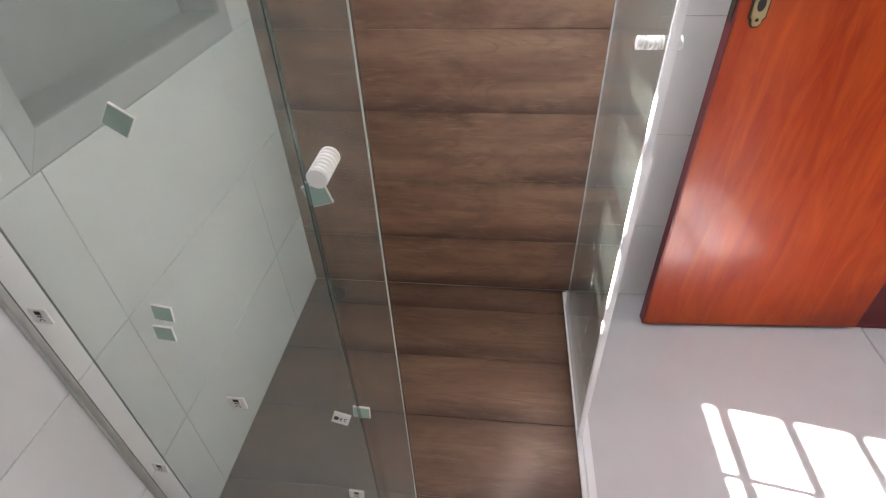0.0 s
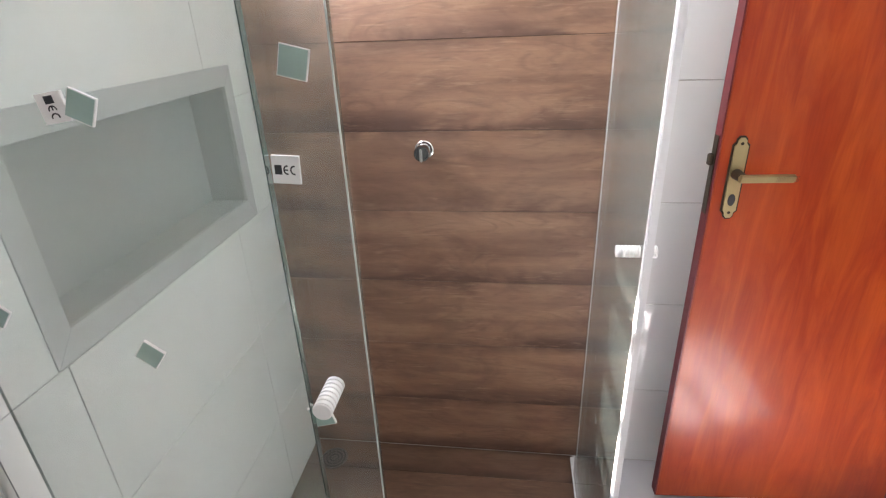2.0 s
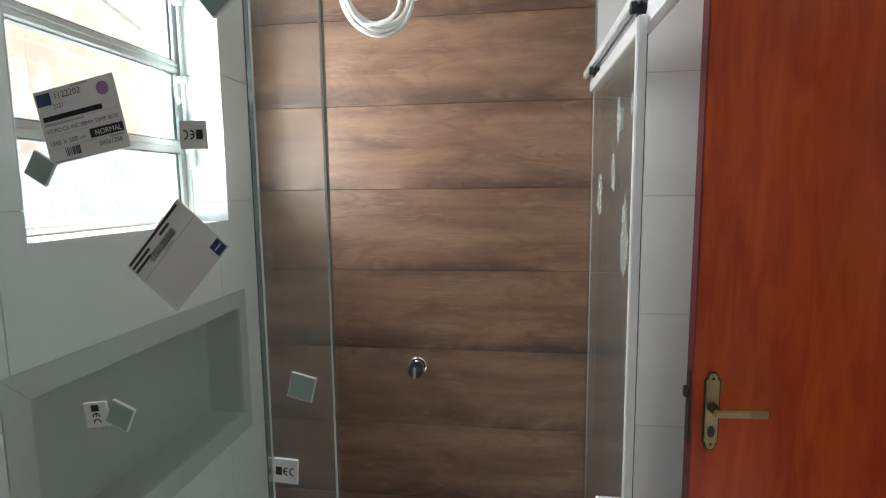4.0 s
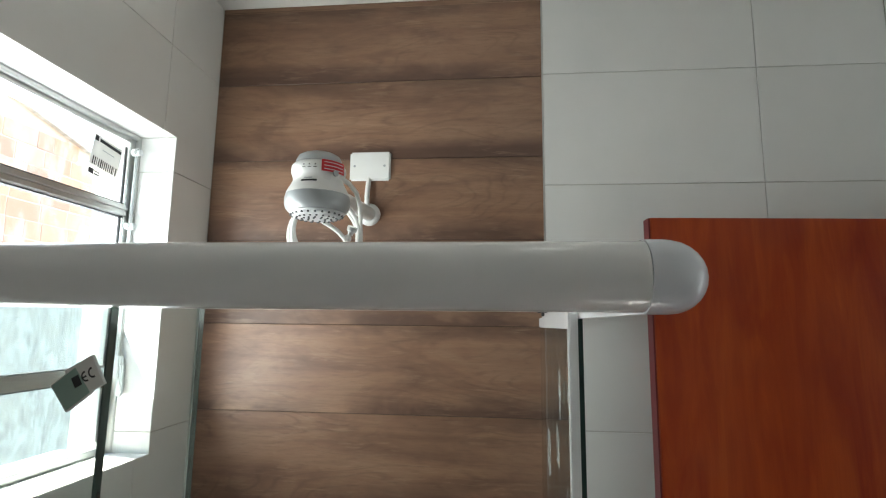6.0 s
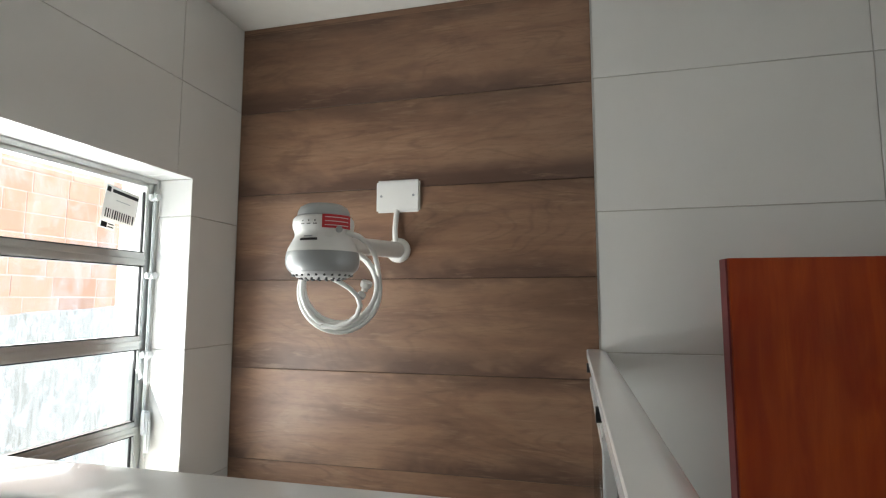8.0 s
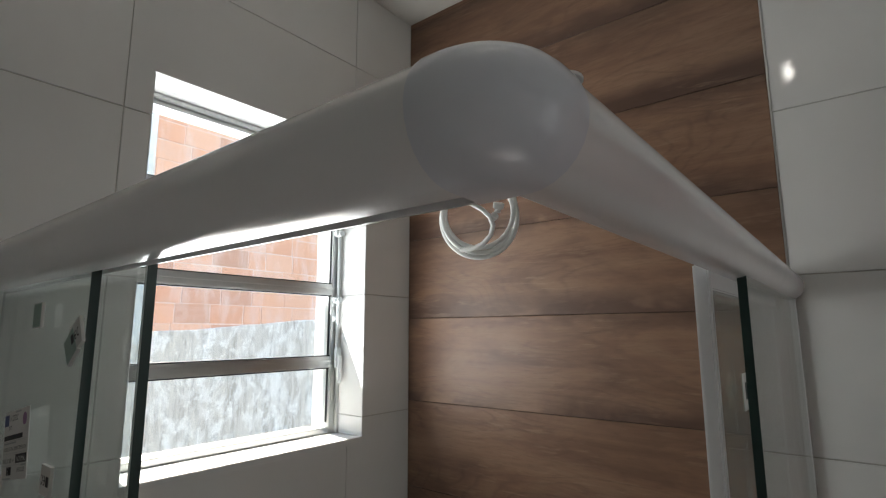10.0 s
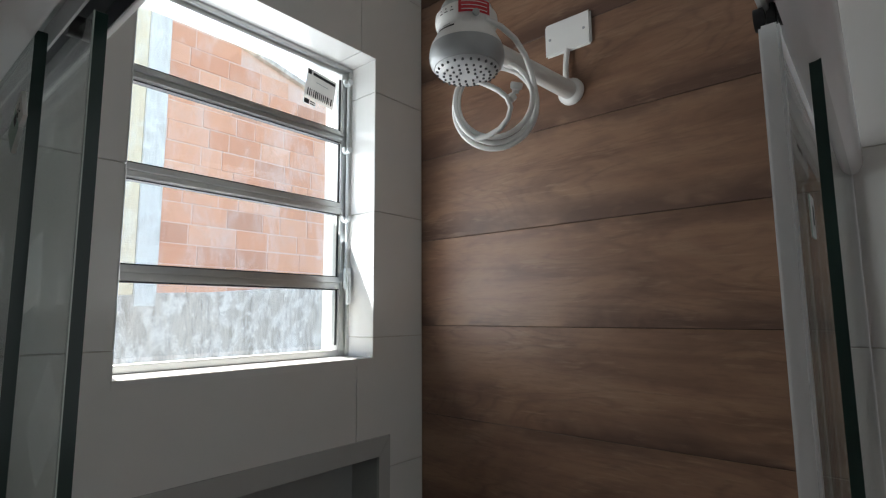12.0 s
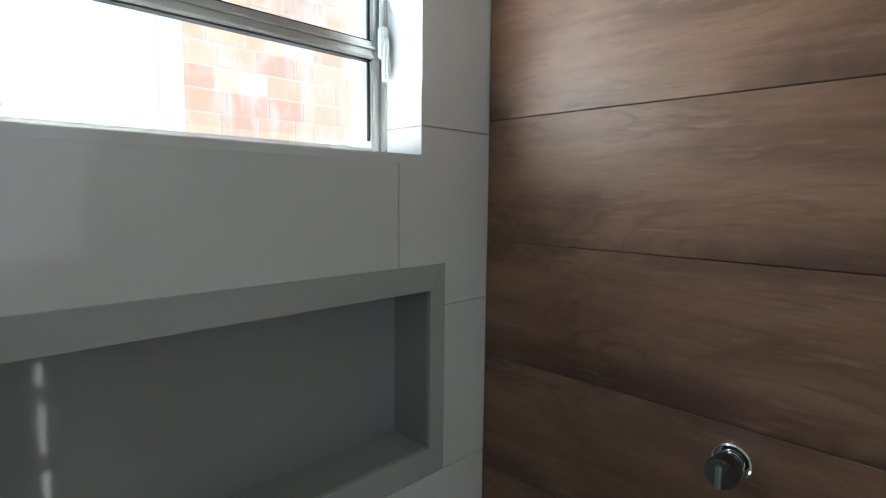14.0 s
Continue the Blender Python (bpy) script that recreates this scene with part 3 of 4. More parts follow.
part("outer_reveal", boxes((-0.207, -0.136, w0, w0 + 0.004, v0, v1), (-0.207, -0.136, w1 - 0.004, w1, v0, v1), (-0.207, -0.136, w0, w1, v1 - 0.004, v1), (-0.235, -0.136, w0, w1, v0 - 0.01, v0 + 0.004)), M_PAINT, window_1, "white painted outer reveal", smooth=False)
# paper label stuck on the top pane, with bars for its print
wl = thing("window_label", "white paper label with a barcode on the top window pane", "label")
base = Matrix.Translation((-0.1145, -0.268, 2.226)) @ Euler((radians(-8), 0, 0)).to_matrix().to_4x4() @ Matrix.Diagonal((1, 1.28, 1.28, 1))


def flat_yz(name, y0, y1, z0, z1, d, mat, parent, m):
    bm = boxes((d, d + 0.0004, y0, y1, z0, z1))
    bm.transform(m)
    return part(name, bm, mat, parent, smooth=False)


flat_yz("paper", -0.036, 0.036, -0.032, 0.032, 0.0, M_THINPAPER, wl, base)
flat_yz("logo_shape", -0.034, -0.026, 0.020, 0.029, 0.0006, M_INK, wl, base)
flat_yz("heading_bar", -0.022, 0.034, 0.021, 0.027, 0.0006, M_INK, wl, base)
flat_yz("small_print_bar", -0.012, 0.018, 0.008, 0.0095, 0.0006, M_GREYPLASTIC, wl, base)
for i in range(13):
    flat_yz("barcode_bar", -0.030 + i * 0.0048, -0.030 + i * 0.0048 + random.choice((0.0012, 0.0022, 0.003)), -0.026, -0.010, 0.0006, M_INK, wl, base)
flat_yz("paper_tail", -0.036, -0.006, -0.046, -0.0325, 0.0, M_THINPAPER, wl, base)
flat_yz("print_bar", -0.034, -0.022, -0.044, -0.0345, 0.0006, M_INK, wl, base)
flat_yz("print_bar", -0.020, -0.008, -0.0375, -0.0355, 0.0006, M_INK, wl, base)
flat_yz("print_bar", -0.020, -0.008, -0.0425, -0.0405, 0.0006, M_INK, wl, base)

# ---- shower enclosure ----
enclosure = thing("shower_enclosure", "corner shower enclosure of clear glass with white rail, doors open", "shower enclosure")
RY, RX, RZ = -0.988, 0.942, 1.877
R = 0.0265
# half-round outer face, flat ledge on top towards the inside, open channel below
half_round = [(-R * math.sin(a), R * math.cos(a)) for a in [math.pi * k / 14 for k in range(15)]]


FRONT_PROFILE = half_round + [(0.0130, -R), (0.0135, -0.006), (0.0240, -0.006), (0.0245, -R), (0.0262, -R), (0.0265, 0.003), (0.0272, 0.0135), (0.050, 0.014), (0.050, R - 0.0015), (0.0485, R)]
# the side rail hangs its door from a groove under the inner edge of its top
SIDE_PROFILE = half_round + [(0.006, -R), (0.0065, 0.0095), (0.008, 0.0130), (0.0215, 0.0130), (0.0215, 0.0100), (0.0255, 0.0100), (0.0255, R - 0.0015), (0.0240, R)]

bm = bmesh.new()
extrude_profile(bm, FRONT_PROFILE, lambda u, v, s: Vector((0.001 + s, RY + u, RZ + v)), RX - 0.015)
part("front_rail", bm, M_RAIL, enclosure)
part("inner_track", boxes((0.012, 0.900, RY + 0.0285, RY + 0.0540, RZ + 0.004, RZ + 0.0095), (0.012, 0.900, RY + 0.0542, RY + 0.0580, RZ - 0.0120, RZ + 0.0095), bevel=0.001), M_TRACK, enclosure, "dark grey inner track")
part("track_lip", boxes((0.012, 0.900, RY + 0.0540, RY + 0.0585, RZ - 0.0148, RZ - 0.0124), bevel=0.0005), M_RAIL, enclosure)
bm = bmesh.new()
extrude_profile(bm, SIDE_PROFILE, lambda u, v, s: Vector((RX - u, RY + 0.014 + s, RZ + v)), -RY - 0.016)
part("side_rail", bm, M_RAIL, enclosure)
part("inner_track", boxes((RX - 0.0212, RX - 0.0175, -0.940, -0.006, RZ + 0.0050, RZ + 0.0126), (RX - 0.0120, RX - 0.0083, -0.940, -0.006, RZ + 0.0050, RZ + 0.0126), bevel=0.0008), M_ALU, enclosure, "grey aluminium roller track")
# rounded corner piece joining the two rails
bm = bmesh.new()
steps, R2 = 12, R + 0.0013
cp = [(R2 * math.sin(a), R2 * math.cos(a)) for a in [math.pi * k / 14 for k in range(15)]]
CR0 = 0.014
cx, cy = RX - CR0, RY + CR0
rings = []
for i in range(steps + 3):
    a = -math.pi / 2 + (math.pi / 2) * min(max(i - 1, 0), steps) / steps
    shift = Vector((-0.008, 0, 0)) if i == 0 else Vector((0, 0.008, 0)) if i == steps + 2 else Vector((0, 0, 0))
    rings.append([bm.verts.new(Vector((cx + (CR0 + u) * math.cos(a), cy + (CR0 + u) * math.sin(a), RZ + v)) + shift) for u, v in cp])
for p, n in zip(rings, rings[1:]):
    for k in range(len(cp) - 1):
        bm.faces.new((p[k], p[k + 1], n[k + 1], n[k]))
for ring in (rings[0], rings[-1]):
    bm.faces.new(ring)
inner_top = [r[0] for r in rings]
inner_bot = [r[-1] for r in rings]
ct, cb = bm.verts.new((cx - 0.010, cy + 0.010, RZ + R2)), bm.verts.new((cx - 0.010, cy + 0.010, RZ - R2))
for p, n in zip(inner_top, inner_top[1:]):
    bm.faces.new((p, n, ct))
for p, n in zip(inner_bot, inner_bot[1:]):
    bm.faces.new((n, p, cb))
part("corner_cap", bm, M_CAP, enclosure, "white plastic corner cap")
for x, y, finish in ((0.924, -0.969, M_DARKCHROME), (0.949, -0.944, M_PLASTIC)):
    bm = bmesh.new()
    lathe(bm, [(0.0, 0.0), (0.0092, 0.0), (0.0092, 0.0014), (0.0078, 0.0020), (0.0060, 0.0016), (0.0045, 0.0024), (0.0, 0.0026)], (x, y, RZ + R), seg=20)
    screw = part("screw", bm, finish, enclosure)
    bm = boxes((x - 0.003, x + 0.003, y - 0.0006, y + 0.0006, RZ + R + 0.0025, RZ + R + 0.0032))
    part("screw_slot", bm, M_BLACK, screw)


def glass_panel(name, x0, x1, y0, y1, z0, z1, label):
    ob = part(name, boxes((x0, x1, y0, y1, z0, z1)), M_GLASS if name in ("fixed_panel", "sliding_door") else M_SIDEGLASS, enclosure, label, smooth=False)
    ob.visible_shadow = False
    return ob


TOP = RZ - 0.018
fixed = glass_panel("fixed_panel", 0.012, 0.4865, -0.9732, -0.9652, 0.018, TOP, "clear fixed glass panel dotted with square pads")
part("glass_edge", boxes((0.4867, 0.4879, -0.9734, -0.9650, 0.018, TOP)), M_GLASSEDGE, fixed)
slide = glass_panel("sliding_door", 0.066, 0.5515, -0.9510, -0.9430, 0.022, TOP + 0.002, "clear sliding glass door")
part("glass_edge", boxes((0.5517, 0.5529, -0.9512, -0.9428, 0.022, TOP)), M_GLASSEDGE, slide)
# thin pale strip added as the edge's bright glint
part("edge_glint", boxes((0.5513, 0.5531, -0.9522, -0.9513, 0.022, TOP)), M_LITEDGE, slide, "pale strip painting the bright line of light along the glass edge")
part("glass_edge", boxes((0.0652, 0.0659, -0.9512, -0.9480, 0.022, TOP)), M_GLASSEDGE, slide)
sfixed = glass_panel("side_fixed_panel", 0.944, 0.952, -0.5215, -0.010, 0.018, TOP, "clear side glass panel with white splashes")
part("glass_edge", boxes((0.9435, 0.9525, -0.5232, -0.5218, 0.018, TOP)), M_GLASSEDGE, sfixed)
sslide = glass_panel("side_sliding_door", 0.9215, 0.9295, -0.592, -0.105, 0.030, TOP - 0.008, "clear side sliding door with a white end strip")
part("end_strip", boxes((0.9182, 0.9328, -0.602, -0.589, 0.022, TOP + 0.001), bevel=0.002), M_RAIL, sslide, "white aluminium end strip")
part("top_strip", boxes((0.919, 0.932, -0.589, -0.105, TOP - 0.024, TOP - 0.002), bevel=0.0015), M_RAIL, sslide)
for y in (-0.575, -0.135):
    bm = bmesh.new()
    for dx in (-0.0085, 0.0085):
        tube(bm, (0.9255 + dx - 0.004, y, TOP + 0.019), (0.9255 + dx + 0.004, y, TOP + 0.019), 0.0095, seg=18)
    box(bm, 0.922, 0.929, y - 0.005, y + 0.005, TOP + 0.002, TOP + 0.029, 0.001)
    part("roller", bm, M_BLACK, sslide, "black roller")
for x in (0.11, 0.50):
    bm = bmesh.new()
    tube(bm, (x, -0.956, TOP + 0.008), (x, -0.938, TOP + 0.008), 0.009, seg=16)
    part("roller", bm, M_BLACK, slide)
# aluminium profiles on the walls and the floor
part("wall_profile", boxes((0.0, 0.010, -0.9650, -0.9520, 0.0, TOP), bevel=0.0015), M_ALU, enclosure)
part("wall_gasket", boxes((0.0, 0.007, -0.9518, -0.9490, 0.0, TOP)), M_BLACK, enclosure)
part("wall_profile", boxes((0.9425, 0.9535, -0.009, 0.0, 0.0, TOP), bevel=0.001), M_RAIL, enclosure)
part("floor_track", boxes((0.016, 0.962, -1.000, -0.938, 0.0, 0.014), (0.016, 0.962, -0.968, -0.958, 0.014, 0.026), bevel=0.002), M_RAIL, enclosure)
part("side_floor_track", boxes((0.920, 0.957, -0.938, -0.016, 0.0, 0.010), (0.934, 0.940, -0.938, -0.016, 0.010, 0.018), bevel=0.002), M_RAIL, enclosure)


def knob(parent, a, b):
    a, b = Vector(a), Vector(b)
    n, length = 7, (b - a).length
    p = [(0.0, 0.0)]
    for i in range(n):
        s = length * i / n
        p += [(0.0108, s + 0.0004), (0.0108, s + length / n * 0.62), (0.0092, s + length / n * 0.72), (0.0092, s + length / n * 0.95)]
    p += [(0.0108, length - 0.001), (0.0100, length), (0.0, length)]
    bm = bmesh.new()
    lathe(bm, p, a, b - a, 28)
    part("knob", bm, M_PLASTIC, parent, "ribbed white knob")


knob(slide, (0.512, -0.952, 1.063), (0.512, -0.998, 1.063))
knob(sslide, (0.9210, -0.560, 1.052), (0.882, -0.560, 1.052))
knob(sslide, (0.930, -0.560, 1.052), (0.949, -0.560, 1.052))

# ---- pads and labels stuck on the glass ----


def flat_xz(name, x0, x1, z0, z1, d0, d1, mat, parent, m):
    bm = boxes((x0, x1, -d1, -d0, z0, z1))
    bm.transform(m)
    return part(name, bm, mat, parent, smooth=False)


def pad(x, z, y, turn, printed, size=0.0265):
    ob = thing("corner_pad", "small white square pad with a dark mark on shower glass" if printed else "small grey-green square pad stuck on shower glass", "pad", group="pads on the glass")
    m = Matrix.Translation((x, y, z)) @ Euler((0, radians(turn), 0)).to_matrix().to_4x4()
    h = size / 2
    flat_xz("pad_body", -h, h, -h, h, 0.0, 0.003, M_PAD, ob, m)
    if printed:
        # a solid block and two bowed strokes, the first with a tongue
        flat_xz("mark", -0.40 * size, -0.14 * size, -0.17 * size, 0.17 * size, 0.0031, 0.0034, M_INK, ob, m)
        for k in (0.06, 0.31):
            bm = bmesh.new()
            pts = [(math.cos(a), math.sin(a)) for a in [math.pi * (0.42 + 1.16 * j / 8) for j in range(9)]]
            r0, r1 = 0.175 * size, 0.115 * size
            ring = [(k * size + r0 * c * 0.85, r0 * s) for c, s in pts] + [(k * size + r1 * c * 0.85, r1 * s) for c, s in reversed(pts)]
            a = [bm.verts.new((u, -0.0034, v)) for u, v in ring]
            for i in range(8):
                bm.faces.new((a[i], a[i + 1], a[16 - i], a[17 - i]))
            bm.transform(m)
            part("mark", bm, M_INK, ob, smooth=False)
        flat_xz("mark", -0.06 * size, 0.08 * size, -0.025 * size, 0.025 * size, 0.0031, 0.0034, M_INK, ob, m)
    else:
        flat_xz("adhesive_face", -h * 0.94, h * 0.94, -h * 0.94, h * 0.94, 0.0031, 0.0034, M_PADBACK, ob, m)
    return ob


FRONT = -0.9734
for x, z, turn, printed in ((0.316, 1.109, 38, 0), (0.254, 0.838, 10, 0), (0.241, 0.798, 6, 0), (0.347, 1.814, -3, 0), (0.263, 1.630, 32, 0),
                            (0.328, 1.373, 25, 0), (0.145, 1.154, 40, 0), (0.461, 1.783, -38, 0),
                            (0.431, 1.659, 180, 1), (0.472, 1.793, -30, 1), (0.301, 1.373, 82, 1), (0.067, 0.817, 90, 1), (0.299, 0.645, 90, 1),
                            (0.459, 0.625, 20, 1), (0.449, 0.383, 95, 1), (0.080, 0.415, 100, 1)):
    pad(x, z, FRONT if printed or x != 0.461 else -0.9733, turn, printed)
INNER = -0.9513
pad(0.519, 1.403, INNER, 14, 0)
pad(0.497, 1.310, INNER, 3, 1)
pad(0.490, 1.016, INNER, -16, 0)
pad(0.484, 0.612, INNER, 4, 0)


# a paper tag on the side sliding door
tag = thing("door_tag", "small white paper tag with dark mark on shower glass", "label")
part("adhesive_face", boxes((0.9297, 0.92995, -0.462, -0.432, 1.706, 1.747)), M_PADBACK, tag, "grey-green adhesive side", smooth=False)
part("paper", boxes((0.9300, 0.9304, -0.462, -0.432, 1.706, 1.747)), M_PAPER, tag, smooth=False)
part("mark", boxes((0.9306, 0.9309, -0.451, -0.443, 1.718, 1.737)), M_INK, tag, smooth=False)


def text_part(body, size, x, z, m, parent, mat=M_INK):
    cu = bpy.data.curves.new("text", "FONT")
    cu.body, cu.size = body, size
    tmp = bpy.data.objects.new("text", cu)
    me = bpy.data.meshes.new_from_object(tmp)
    bpy.data.objects.remove(tmp)
    me.transform(m @ Matrix.Translation((x, -0.0011, z)) @ Euler((radians(90), 0, 0)).to_matrix().to_4x4())
    me.materials.clear()
    me.materials.append(mat)
    ob = new("print", me)
    ob.parent = parent
    return ob


label = thing("glass_label", "white paper label with black print and purple dot on glass", "label")
lm = Matrix.Translation((0.3125, FRONT, 1.6765)) @ Euler((0, radians(-11), 0)).to_matrix().to_4x4()
flat_xz("paper", -0.045, 0.045, -0.036, 0.036, 0.0, 0.0008, M_PAPER, label, lm)
flat_xz("logo_shape", -0.043, -0.027, 0.021, 0.033, 0.0009, 0.0011, M_BLUE, label, lm)
for body, size, x, z in (("1122202", 0.0088, -0.0235, 0.0255), ("2227", 0.0058, -0.026, 0.0165), ("VIDRO CR INC 08MM TEMP BOX", 0.0056, -0.0405, -0.006), ("1845 X 500", 0.0068, -0.041, -0.0185), ("mm", 0.0045, -0.006, -0.0175), ("04561258", 0.0064, 0.0135, -0.0285)):
    text_part(body, size, x, z, lm, label)
flat_xz("print_bar", -0.041, 0.026, 0.0055, 0.0105, 0.0009, 0.0011, M_INK, label, lm)
flat_xz("print_bar", -0.0405, 0.004, 0.0012, 0.0030, 0.0009, 0.0011, M_GREYPLASTIC, label, lm)
flat_xz("black_box", 0.006, 0.043, -0.0195, -0.0105, 0.0009, 0.0011, M_INK, label, lm)
text_part("NORMAL", 0.0072, 0.0115, -0.0178, lm @ Matrix.Translation((0, -0.0003, 0)), label, M_PAPER)
for z in (0.004, -0.0085, -0.021):
    flat_xz("rule", -0.043, 0.043, z - 0.0003, z, 0.0009, 0.0011, M_GREYPLASTIC, label, lm)
for i in range(9):
    flat_xz("barcode_bar", -0.025 + i * 0.0019, -0.025 + i * 0.0019 + random.choice((0.0006, 0.001, 0.0013)), -0.031, -0.0225, 0.0009, 0.0011, M_INK, label, lm)
for x0, x1, z in ((-0.003, 0.017, 0.034), (-0.042, -0.010, -0.0345), (0.026, 0.042, -0.022)):
    flat_xz("print_bar", x0, x1, z - 0.0008, z + 0.0008, 0.0009, 0.0011, M_GREYPLASTIC, label, lm)
bm = bmesh.new()
tube(bm, (0.031, -0.0009, 0.0245), (0.031, -0.0012, 0.0245), 0.0065, seg=28)
bm.transform(lm)
part("purple_dot", bm, M_PURPLE, label)

sheet = thing("glass_sheet_label", "white paper sheet with barcode and small blue mark on glass", "label")
sm = Matrix.Translation((0.4045, FRONT, 1.5415)) @ Euler((0, radians(-48), 0)).to_matrix().to_4x4()
flat_xz("paper", -0.045, 0.045, -0.035, 0.035, 0.0, 0.0008, M_PAPER, sheet, sm)
for z, x0, x1 in ((0.0320, -0.043, 0.040), (0.0270, -0.043, -0.014), (0.0270, 0.004, 0.020), (0.0220, -0.043, -0.018)):
    flat_xz("print_bar", x0, x1, z - 0.0013, z + 0.0013, 0.0009, 0.0011, M_INK, sheet, sm)
for i in range(22):
    flat_xz("barcode_bar", -0.022 + i * 0.0019, -0.022 + i * 0.0019 + random.choice((0.0005, 0.0009, 0.0013)), 0.0150, 0.0225, 0.0009, 0.0011, M_INK, sheet, sm)
flat_xz("rule", -0.045, 0.045, 0.0105, 0.0110, 0.0009, 0.0011, M_GREYPLASTIC, sheet, sm)
flat_xz("print_bar", -0.004, 0.010, 0.0120, 0.0133, 0.0009, 0.0011, M_GREYPLASTIC, sheet, sm)
flat_xz("blue_mark", 0.030, 0.043, -0.033, -0.020, 0.0009, 0.0011, M_BLUE, sheet, sm)
flat_xz("blue_mark_line", 0.032, 0.041, -0.0272, -0.0258, 0.0011, 0.0013, M_PAPER, sheet, sm)

# dried splashes on the side panes
bm = bmesh.new()
rnd = random.Random(5)
for x, y, z, ry, rz in ((0.9211, -0.279, 1.585, 0.040, 0.056), (0.9211, -0.424, 1.630, 0.030, 0.042), (0.9211, -0.462, 1.726, 0.022, 0.044), (0.9211, -0.535, 1.520, 0.030, 0.075), (0.9211, -0.568, 1.735, 0.012, 0.018),
                        (0.9525, -0.21, 1.40, 0.006, 0.030), (0.9525, -0.40, 1.33, 0.010, 0.012), (0.9211, -0.33, 0.80, 0.012, 0.014), (0.9211, -0.28, 0.62, 0.010, 0.012), (0.9211, -0.36, 0.50, 0.014, 0.016),
                        (0.9211, -0.41, 0.42, 0.014, 0.025), (0.9211, -0.45, 0.30, 0.012, 0.040), (0.9211, -0.18, 0.95, 0.007, 0.008), (0.9211, -0.50, 0.20, 0.010, 0.02)):
    ring = [bm.verts.new((x, y + ry * math.cos(a) * rnd.uniform(0.55, 1.1), z + rz * math.sin(a) * rnd.uniform(0.7, 1.1))) for a in [2 * math.pi * k / 16 for k in range(16)]]
    bm.faces.new(ring)
me = mesh_of("glass_splashes", bm, M_SMEAR, False)
tagged(new("glass_splashes", me), "dried white splashes on the side shower glass", "splash", kind="stuff")

# ---- electric shower ----
shower = thing("electric_shower", "white and grey electric shower head with a coiled hose", "shower head")
HX, HY = 0.447, -0.365
bm = bmesh.new()
lathe(bm, [(0.0, 2.066), (0.058, 2.0635), (0.0630, 2.069), (0.0660, 2.077), (0.0668, 2.086), (0.0660, 2.093), (0.0648, 2.0990)], (HX, HY, 0))
part("lower_ring", bm, M_GREYPLASTIC, shower, "silver grey ring")
bm = bmesh.new()
lathe(bm, [(0.0, 2.0519), (0.030, 2.0505), (0.046, 2.0535), (0.0545, 2.0590), (0.0565, 2.0630), (0.0, 2.0640)], (HX, HY, 0))
plate = part("spray_plate", bm, M_SPRAY, shower, "pale grey spray plate")
for ring_r, count in ((0.018, 8), (0.030, 14), (0.041, 20), (0.0525, 24)):
    zz = 2.0500 if ring_r < 0.032 else 2.0522 if ring_r < 0.045 else 2.0572
    bm = bmesh.new()
    for i in range(count):
        a = 2 * math.pi * i / count
        tube(bm, (HX + ring_r * math.cos(a), HY + ring_r * math.sin(a), zz - 0.0018), (HX + ring_r * math.cos(a), HY + ring_r * math.sin(a), zz + 0.003), 0.0021, 0.0021, 6)
    part("nozzle_ring", bm, M_NOZZLE, plate)
bm = bmesh.new()
lathe(bm, [(0.0646, 2.0993), (0.0622, 2.1065), (0.0570, 2.1160), (0.0525, 2.1250), (0.0510, 2.1310), (0.0525, 2.1370), (0.0548, 2.1425), (0.0558, 2.1500), (0.0550, 2.1580), (0.0510, 2.1630)], (HX, HY, 0))
body = part("body", bm, M_PLASTIC, shower, "white body with printed marks")
bm = bmesh.new()
lathe(bm, [(0.0510, 2.1633), (0.0478, 2.1660), (0.0465, 2.1735), (0.0425, 2.1815), (0.0330, 2.1870), (0.0180, 2.1892), (0.0, 2.1895)], (HX, HY, 0))
part("top_cap", bm, M_GREYPLASTIC, shower, "silver grey cap")


def curved_patch(a0, a1, z0, z1, r0, r1):
    bm = bmesh.new()
    n = 10
    lo = [bm.verts.new((HX + r0 * math.cos(a0 + (a1 - a0) * i / n), HY + r0 * math.sin(a0 + (a1 - a0) * i / n), z0)) for i in range(n + 1)]
    hi = [bm.verts.new((HX + r1 * math.cos(a0 + (a1 - a0) * i / n), HY + r1 * math.sin(a0 + (a1 - a0) * i / n), z1)) for i in range(n + 1)]
    for i in range(n):
        bm.faces.new((lo[i], lo[i + 1], hi[i + 1], hi[i]))
    return bm


part("red_label", curved_patch(math.radians(294), math.radians(352), 2.1390, 2.1632, 0.0566, 0.0562), M_RED, body, "red warning label")
for z in (2.1580, 2.1510, 2.1440):
    part("print_bar", curved_patch(math.radians(299), math.radians(346), z - 0.0007, z + 0.0007, 0.0569, 0.0569), M_PAPER, body)
for a in (254, 266, 278):
    part("print_bar", curved_patch(math.radians(a), math.radians(a + 7), 2.1455, 2.1470, 0.0560, 0.0562), M_INK, body)
    part("print_dot", curved_patch(math.radians(a + 2.2), math.radians(a + 4.8), 2.1505, 2.1530, 0.0564, 0.0562), M_INK, body)
part("logo_bar", curved_patch(math.radians(252), math.radians(286), 2.1170, 2.1215, 0.0572, 0.0549), M_INK, body)
part("logo_bar", curved_patch(math.radians(258), math.radians(276), 2.1235, 2.1262, 0.0538, 0.0528), M_GREYPLASTIC, body)
# arm, wall flange, cable and back plate
AX, AZ = 0.468, 2.137
bm = bmesh.new()
tube(bm, (HX + 0.012, HY + 0.045, 2.120), (AX, -0.012, AZ), 0.0165, 0.0205, 28)
part("arm", bm, M_PLASTIC, shower)
bm = bmesh.new()
